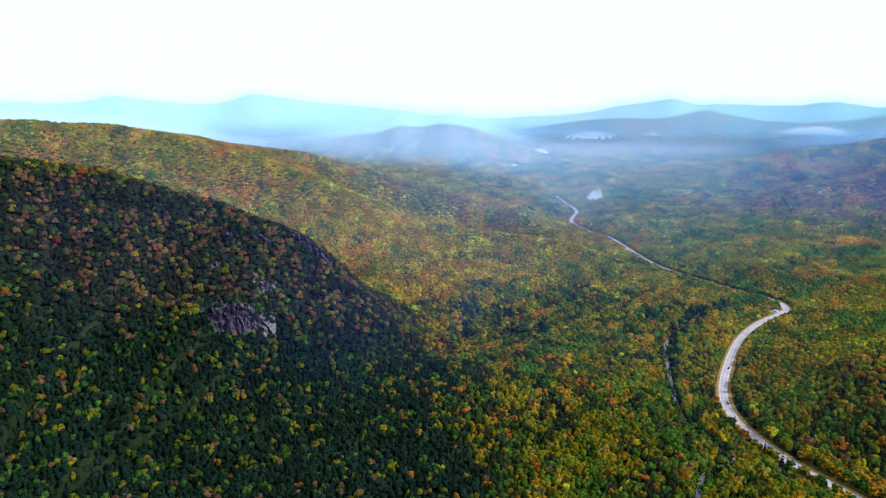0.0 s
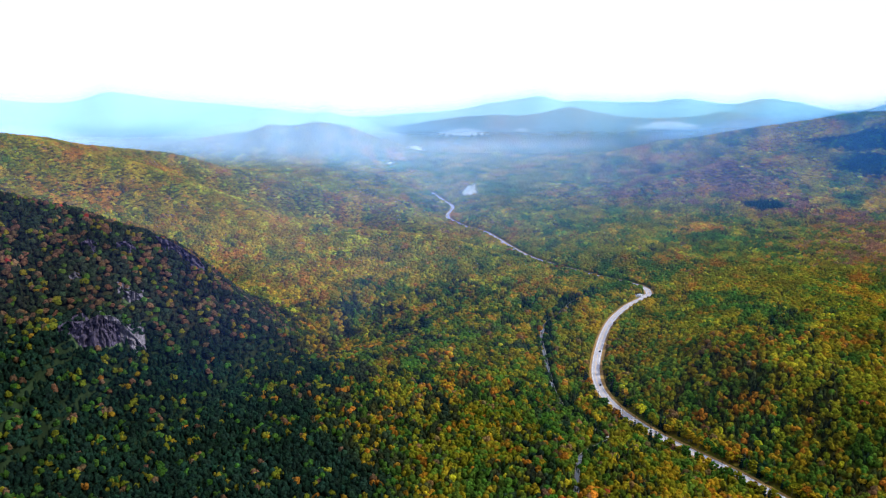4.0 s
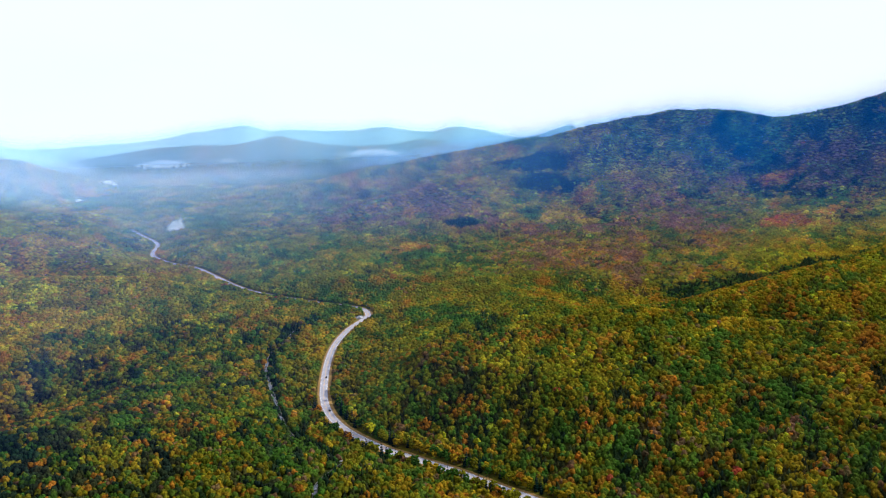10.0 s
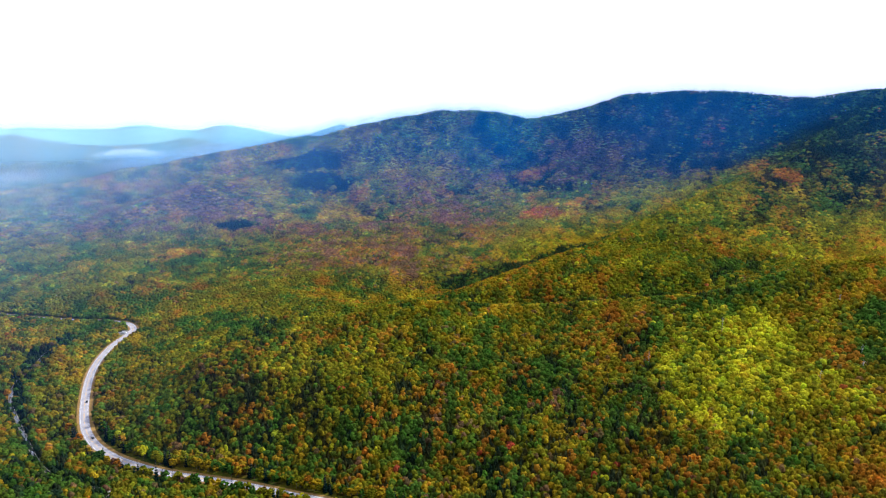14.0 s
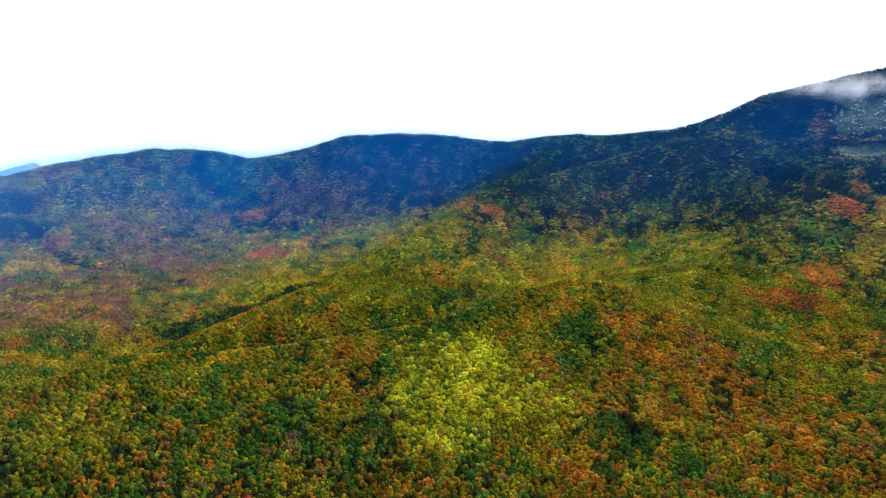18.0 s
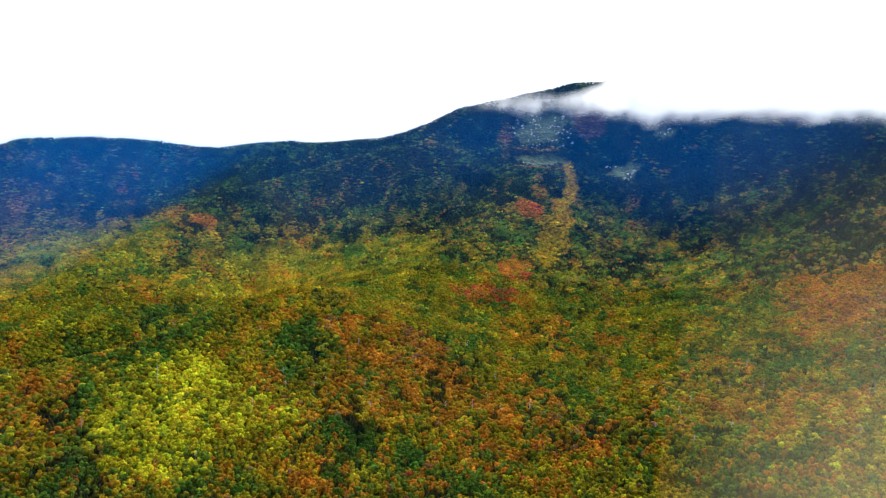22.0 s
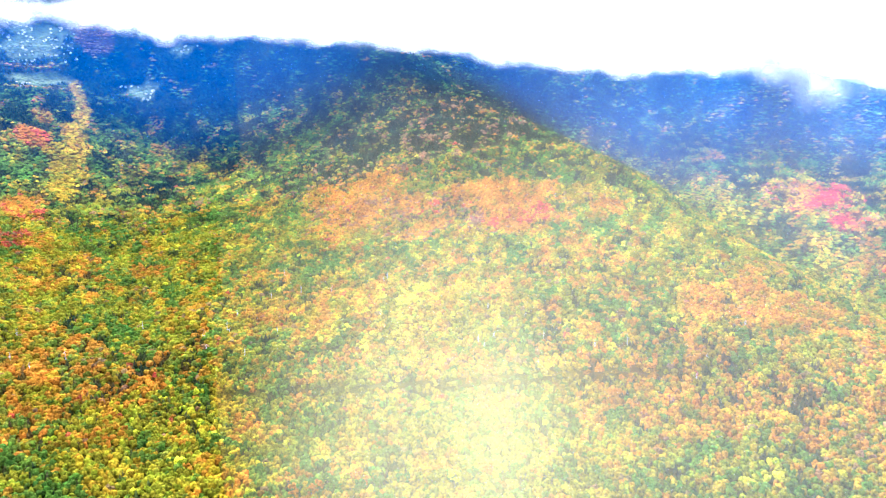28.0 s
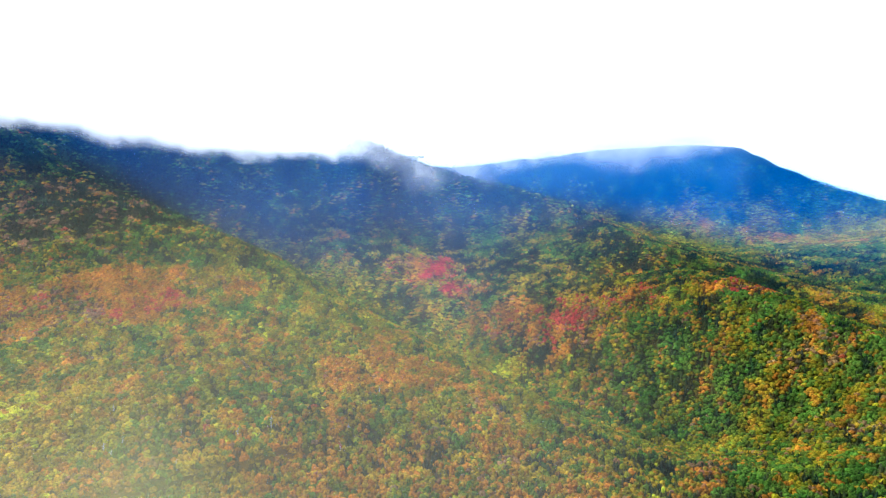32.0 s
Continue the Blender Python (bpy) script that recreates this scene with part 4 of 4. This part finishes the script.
def outcrop(label, blocks, mat, category="rock"):
    """Blocks of one ledge: (bearing, distance, half width, half depth, half height, sink)."""
    first = place_of(blocks[0][0], blocks[0][1])
    base = tagged(new("rock_outcrop"), label, category)
    base.location = first
    for k, (bearing, distance, w, d, h, sink) in enumerate(blocks):
        ob = part("ledge", rock_bm(len(label) * 7 + k, w, d, h, 4 if w > 8 else 3), mat, base)
        at = Vector(place_of(bearing, distance, h * (1 - sink)))
        ob.location = at - Vector(first)
        ob.rotation_euler = (0, 0, -radians(bearing) + 0.3 * math.sin(k * 2.3))
    return base


def crag(label, points, back, face_mat, cap_mat, category="cliff", seed=1):
    """A rock step in a slope: points are (bearing, distance of its foot, height); behind its lip a cap runs back into the slope."""
    p = spline(points, 8)
    first = place_of(points[0][0], points[0][1])
    base = tagged(new("rock_outcrop"), label, category)
    base.location = first
    n = len(p)

    def skin(name, mat, rows):
        bm = bmesh.new()
        grid = []
        for k, (dist, share, jut) in enumerate(rows):
            line = []
            for i, (b, r, h) in enumerate(p):
                q = Vector((i * 0.24, share * h * 0.24 + dist * 0.05, seed * 7.1))
                out = noise.fractal(q, 1.0, 2.0, 5) * jut + (abs(noise.noise(Vector((i * 0.3, share * 1.2, seed)))) - 0.3) * jut
                x, y, z = place_of(b, r + dist + out)
                foot = place_of(b, r)[2]
                z = foot + h * share + noise.noise(q * 2.1) * jut * 0.4 if share <= 1 else max(z + 1.2, foot + h * (2 - share)) + noise.fractal(q * 1.7, 1.0, 2.0, 4) * 1.2
                line.append(bm.verts.new(Vector((x, y, z - (6 if share == 0 else 0))) - Vector(first)))
            grid.append(line)
        for a, b in zip(grid, grid[1:]):
            for i in range(n - 1):
                bm.faces.new((a[i], a[i + 1], b[i + 1], b[i]))
        bmesh.ops.recalc_face_normals(bm, faces=bm.faces)
        return part(name, bm, mat, base)

    rows = [(back * 0.1 * math.sin(u * 3.0) + 3.0 * u, u, 5.0 if 0 < u < 1 else 1.5) for u in np.linspace(0, 1, 14)]
    skin("cliff_face", face_mat, rows)
    skin("cap", cap_mat, [(2.0, 1.0, 1.5)] + [(3 + back * u, 1.0 + u * 0.6, 1.5) for u in (0.15, 0.3, 0.5, 0.75, 1.0)])
    return base


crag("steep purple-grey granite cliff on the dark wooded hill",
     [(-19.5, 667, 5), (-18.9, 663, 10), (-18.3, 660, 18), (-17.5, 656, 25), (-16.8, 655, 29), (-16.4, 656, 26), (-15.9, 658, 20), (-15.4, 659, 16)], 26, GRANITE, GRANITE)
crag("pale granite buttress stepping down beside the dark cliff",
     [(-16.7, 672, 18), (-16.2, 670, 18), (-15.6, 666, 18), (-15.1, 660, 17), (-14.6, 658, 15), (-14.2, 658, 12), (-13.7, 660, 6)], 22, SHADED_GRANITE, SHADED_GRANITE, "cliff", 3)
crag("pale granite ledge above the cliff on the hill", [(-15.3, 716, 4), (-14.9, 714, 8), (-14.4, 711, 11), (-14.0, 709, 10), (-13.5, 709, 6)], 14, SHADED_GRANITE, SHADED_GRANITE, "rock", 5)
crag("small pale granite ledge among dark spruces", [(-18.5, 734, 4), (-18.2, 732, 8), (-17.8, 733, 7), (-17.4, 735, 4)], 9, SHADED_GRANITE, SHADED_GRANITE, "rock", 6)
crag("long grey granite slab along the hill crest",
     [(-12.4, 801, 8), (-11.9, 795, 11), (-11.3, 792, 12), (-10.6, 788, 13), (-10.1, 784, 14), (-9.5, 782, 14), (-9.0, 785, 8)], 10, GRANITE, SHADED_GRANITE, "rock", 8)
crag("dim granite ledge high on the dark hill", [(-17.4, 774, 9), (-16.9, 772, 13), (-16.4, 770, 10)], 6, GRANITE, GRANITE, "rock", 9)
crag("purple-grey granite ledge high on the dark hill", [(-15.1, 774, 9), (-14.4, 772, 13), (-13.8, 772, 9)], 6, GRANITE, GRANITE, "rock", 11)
rocks = random.Random(5)
for spot, count, ab, rr, small in (((102.0, 2400), 40, 1.1, 70, 1.1), ((104.6, 2390), 36, 1.0, 70, 1.1), ((102.2, 2300), 12, 0.9, 14, 1), ((105.2, 2295), 8, 0.5, 10, 1.3), ((102.3, 2165), 8, 0.6, 14, 1),
                            ((108.8, 2180), 9, 0.8, 8, 1), ((110.0, 2115), 8, 0.35, 26, 1.5), ((112.8, 2315), 9, 1.0, 16, 1)):
    outcrop("scattered pale granite ledges on the open mountain shoulder" if spot[0] < 106 else "pale granite ledges on a heathy knob",
            [(spot[0] + rocks.uniform(-ab, ab), spot[1] + rocks.uniform(-rr, rr), rocks.uniform(2.0, 6.0) * small, rocks.uniform(2, 4.5), rocks.uniform(1.2, 3.4) * small, 0.4)
             for _ in range(count)], PALE_GRANITE)
for bearing, distance in ((24.6, 571), (24.1, 569), (22.4, 523), (21.9, 505), (19.9, 934), (20.2, 945)):
    x, y, z = place_of(bearing, distance, 0.5)
    b = tagged(part("boulder", rock_bm(int(distance), 2.2, 1.7, 1.2, 2), PALE_GRANITE), "pale grey boulder in the stream bed", "boulder", "stream boulders")
    b.location = (x, y, z)


# ---- vehicles ----
def box_bm(w, d, h, bevel=0.08, taper=0.0):
    bm = bmesh.new()
    bmesh.ops.create_cube(bm, size=1.0)
    for v in bm.verts:
        k = 1 - taper if v.co.z > 0 else 1
        v.co = Vector((v.co.x * w * k, v.co.y * d * k, v.co.z * h))
    bmesh.ops.bevel(bm, geom=list(bm.edges), offset=bevel, segments=2, affect="EDGES")
    return bm


def disc_bm(radius, width):
    bm = bmesh.new()
    bmesh.ops.create_cone(bm, cap_ends=True, segments=18, radius1=radius, radius2=radius, depth=width)
    bmesh.ops.rotate(bm, verts=bm.verts, cent=(0, 0, 0), matrix=Matrix.Rotation(radians(90), 3, "Y"))
    return bm


def set_at(ob, x, y, z):
    ob.location = (x, y, z)
    return ob


def vehicle(name, label, paint, length, width, sill, roof, cab, category):
    """A car or van on its wheels; cab: start and end of the glazed upper body along its length."""
    base = tagged(new(name), label, category)
    set_at(part("body", box_bm(width, length, sill - 0.35, 0.16), paint, base), 0, 0, (sill + 0.35) / 2)
    mid, long = (cab[0] + cab[1]) / 2, cab[1] - cab[0]
    set_at(part("cabin", box_bm(width * 0.92, long, roof - sill, 0.14, 0.14), paint, base), 0, mid, (sill + roof) / 2)
    set_at(part("side_window", box_bm(width * 0.9, long * 0.8, (roof - sill) * 0.55, 0.05, 0.06), TINTED, base), 0, mid, (sill + roof) / 2)
    for k, y in (("windscreen", cab[1] - 0.22), ("rear_window", cab[0] + 0.22)):
        set_at(part(k, box_bm(width * 0.74, 0.34, (roof - sill) * 0.6, 0.05), TINTED, base), 0, y, (sill + roof) / 2)
    for sx in (-1, 1):
        for sy in (-1, 1):
            wheel = set_at(part("wheel", disc_bm(0.34, 0.22), RUBBER, base), sx * (width / 2 - 0.1), sy * length * 0.31, 0.34)
            part("rim", disc_bm(0.2, 0.25), STEEL, wheel)
        set_at(part("headlight", box_bm(0.3, 0.1, 0.16, 0.03), VAN_WHITE, base), sx * width * 0.36, length / 2, sill * 0.75)
    return base


def on_road(ob, index, lane):
    a, b = dense[index], dense[index + 1]
    t = Vector((b[0] - a[0], b[1] - a[1], 0)).normalized()
    side = Vector((t.y, -t.x, 0))
    p = Vector((a[0], a[1], 0.46)) + side * lane
    turn = math.atan2(-t.x, t.y) + (math.pi if lane < 0 else 0)
    ob.matrix_world = pose(*p, 0, 0, math.degrees(turn))


def road_index(bearing, distance):
    x, y = plan(bearing, distance)
    return int(np.argmin(np.hypot(dense[:, 0] - x, dense[:, 1] - y)))


on_road(vehicle("car", "dark sedan driving on the valley road", CAR_DARK, 4.7, 1.85, 0.95, 1.5, (-1.6, 0.9), "car"), road_index(23.3, 690), 1.9)
on_road(vehicle("car", "dark estate car driving on the valley road", CAR_DARK, 4.8, 1.9, 1.0, 1.65, (-2.0, 0.9), "car"), road_index(23.2, 790), 1.9)
on_road(vehicle("car", "silver car on the valley road near the bend", CAR_SILVER, 4.6, 1.85, 0.95, 1.5, (-1.6, 0.9), "car"), road_index(27.4, 600), -1.9)
camper = vehicle("camper_van", "white camper van parked on the gravel pull-off at the bend", VAN_WHITE, 7.5, 2.4, 1.6, 3.2, (-3.4, 2.6), "van")
cx_, cy_, cz_ = place_of(26.0, 1046, 0.35)
camper.matrix_world = pose(cx_, cy_, cz_, 0, 0, 35)
x0_, y0_ = plan(26.15, 1048)
lot = bmesh.new()
bmesh.ops.create_circle(lot, cap_ends=True, segments=28, radius=11)
for v in lot.verts:
    v.co *= 1 + 0.12 * math.sin(3.1 * math.atan2(v.co.y, v.co.x))
lot_ob = part("gravel_lot", lot, PEBBLES)
lot_ob.location = (float(x0_), float(y0_), 0.34)
tagged(lot_ob, "small pale gravel pull-off beside the bend", "pull-off", kind="structure")


# ---- trees one can tell apart: beside the near road and on the nearest slope ----
def tree_bms(seed, conifer, height, width):
    r = random.Random(seed)
    trunk = bmesh.new()

    def limb(a, b, ra, rb):
        m = bmesh.ops.create_cone(trunk, cap_ends=False, segments=6, radius1=ra, radius2=rb, depth=(b - a).length)
        q = (b - a).to_track_quat("Z", "Y").to_matrix().to_4x4()
        bmesh.ops.transform(trunk, verts=m["verts"], matrix=Matrix.Translation((a + b) / 2) @ q)
    top = Vector((r.uniform(-0.3, 0.3), r.uniform(-0.3, 0.3), height * (0.95 if conifer else 0.7)))
    limb(Vector((0, 0, -0.6)), top, 0.2, 0.05)
    crown = bmesh.new()

    def lump(c, size, flat, n=1):
        m = bmesh.ops.create_icosphere(crown, subdivisions=n, radius=1.0)
        for v in m["verts"]:
            k = r.uniform(0.72, 1.3)
            v.co = Vector((v.co.x * size * k, v.co.y * size * k, v.co.z * size * flat * k)) + c
    if conifer:
        for k in range(7):
            u = 0.12 + 0.84 * k / 6
            rad = width * (1.05 - u)
            for j in range(6 if k < 5 else 3):
                a = j * 2 * math.pi / (6 if k < 5 else 3) + k * 0.7
                lump(Vector((math.cos(a) * rad * 0.55, math.sin(a) * rad * 0.55, height * u - rad * 0.2)), max(rad * 0.5, 0.25), 0.75)
        lump(Vector((0, 0, height * 0.98)), 0.25, 2.2)
    else:
        for k in range(24):
            a, u = r.uniform(0, 6.28), r.uniform(0, 1)
            rad = width * math.sqrt(max(0.05, 1 - (u * 1.6 - 0.7) ** 2)) * r.uniform(0.55, 0.95)
            c = Vector((math.cos(a) * rad, math.sin(a) * rad, height * (0.35 + 0.58 * u)))
            lump(c, width * r.uniform(0.26, 0.44), 0.8)
            if k % 5 == 0:
                limb(Vector((0, 0, height * r.uniform(0.25, 0.45))), c, 0.09, 0.03)
    return trunk, crown


def tree_model(seed, conifer, colour, label):
    base = tagged(new("tree"), label, "tree", "trees of the near slope and roadside")
    trunk, crown = tree_bms(seed, conifer, 11.0 if conifer else 9.5, 2.0 if conifer else 3.3)
    part("trunk", trunk, BARK, base)
    c = part("crown", crown, LEAVES, base)
    n = len(c.data.vertices)
    shade = np.random.default_rng(seed).uniform(0.75, 1.25, n)[:, None] * np.array(colour)
    c.data.attributes.new("leaf", "FLOAT_COLOR", "POINT").data.foreach_set("color", np.column_stack([shade, np.ones(n)]).astype(np.float32).ravel())
    return base


MODELS = [tree_model(11, True, DARK, "dark green spruce in the mixed woods"), tree_model(12, False, GREEN, "green broadleaf tree in the mixed woods"),
          tree_model(13, False, LIME, "bright yellow-green birch in the mixed woods"), tree_model(14, False, OLIVE, "olive-green maple turning in autumn"),
          tree_model(15, False, GOLD, "golden autumn birch with a full crown"), tree_model(16, False, ORANGE, "orange autumn maple with a full crown"),
          tree_model(17, False, RUST, "rusty brown beech thinning in autumn"), tree_model(18, False, RED, "bright red autumn maple")]
picks = random.Random(3)
used = [False] * 8
for tx, ty, tk in zip(OWN_X, OWN_Y, OWN_PICK):
    size = picks.uniform(0.8, 1.2)
    at = Matrix.Translation((tx, ty, float(ground_at(np.array([tx]), np.array([ty]))[0]))) @ Matrix.Rotation(picks.uniform(0, 6.28), 4, "Z") @ Matrix.Diagonal((size, size, size * picks.uniform(0.9, 1.15), 1))
    if used[tk]:
        copy_thing(MODELS[tk], at)
    else:
        MODELS[tk].matrix_basis = at
        used[tk] = True
for ok, model in zip(used, MODELS):
    if not ok:
        for o in (*model.children_recursive, model):
            bpy.data.objects.remove(o)

# ---- bleached snags standing above the canopy ----
snag_mesh = None
for _ in range(46):
    bearing, distance = picks.choice(((74, 700), (84, 760), (100, 800), (122, 780), (140, 640), (150, 700), (112, 700)))
    x, y, z = place_of(bearing + picks.uniform(-7, 7), distance + picks.uniform(-110, 110))
    if snag_mesh is None:
        bm = bmesh.new()
        bmesh.ops.create_cone(bm, cap_ends=True, segments=6, radius1=0.3, radius2=0.06, depth=13.5)
        bmesh.ops.translate(bm, verts=bm.verts, vec=(0, 0, 6.2))
        for k in range(6):
            m = bmesh.ops.create_cone(bm, cap_ends=True, segments=4, radius1=0.09, radius2=0.03, depth=1.8)
            bmesh.ops.transform(bm, verts=m["verts"], matrix=Matrix.Rotation(k * 1.9, 4, "Z") @ Matrix.Translation((0, 0.8, 8 + k * 0.7)) @ Matrix.Rotation(radians(62), 4, "X"))
        snag = part("dead_tree", bm, SNAG_WOOD)
        snag_mesh = snag.data
    else:
        snag = new("dead_tree", snag_mesh)
    tagged(snag, "bleached bare dead tree above the canopy", "dead tree", "dead trees")
    snag.matrix_world = Matrix.Translation((x, y, z)) @ Matrix.Diagonal((1, 1, picks.uniform(0.8, 1.15), 1))
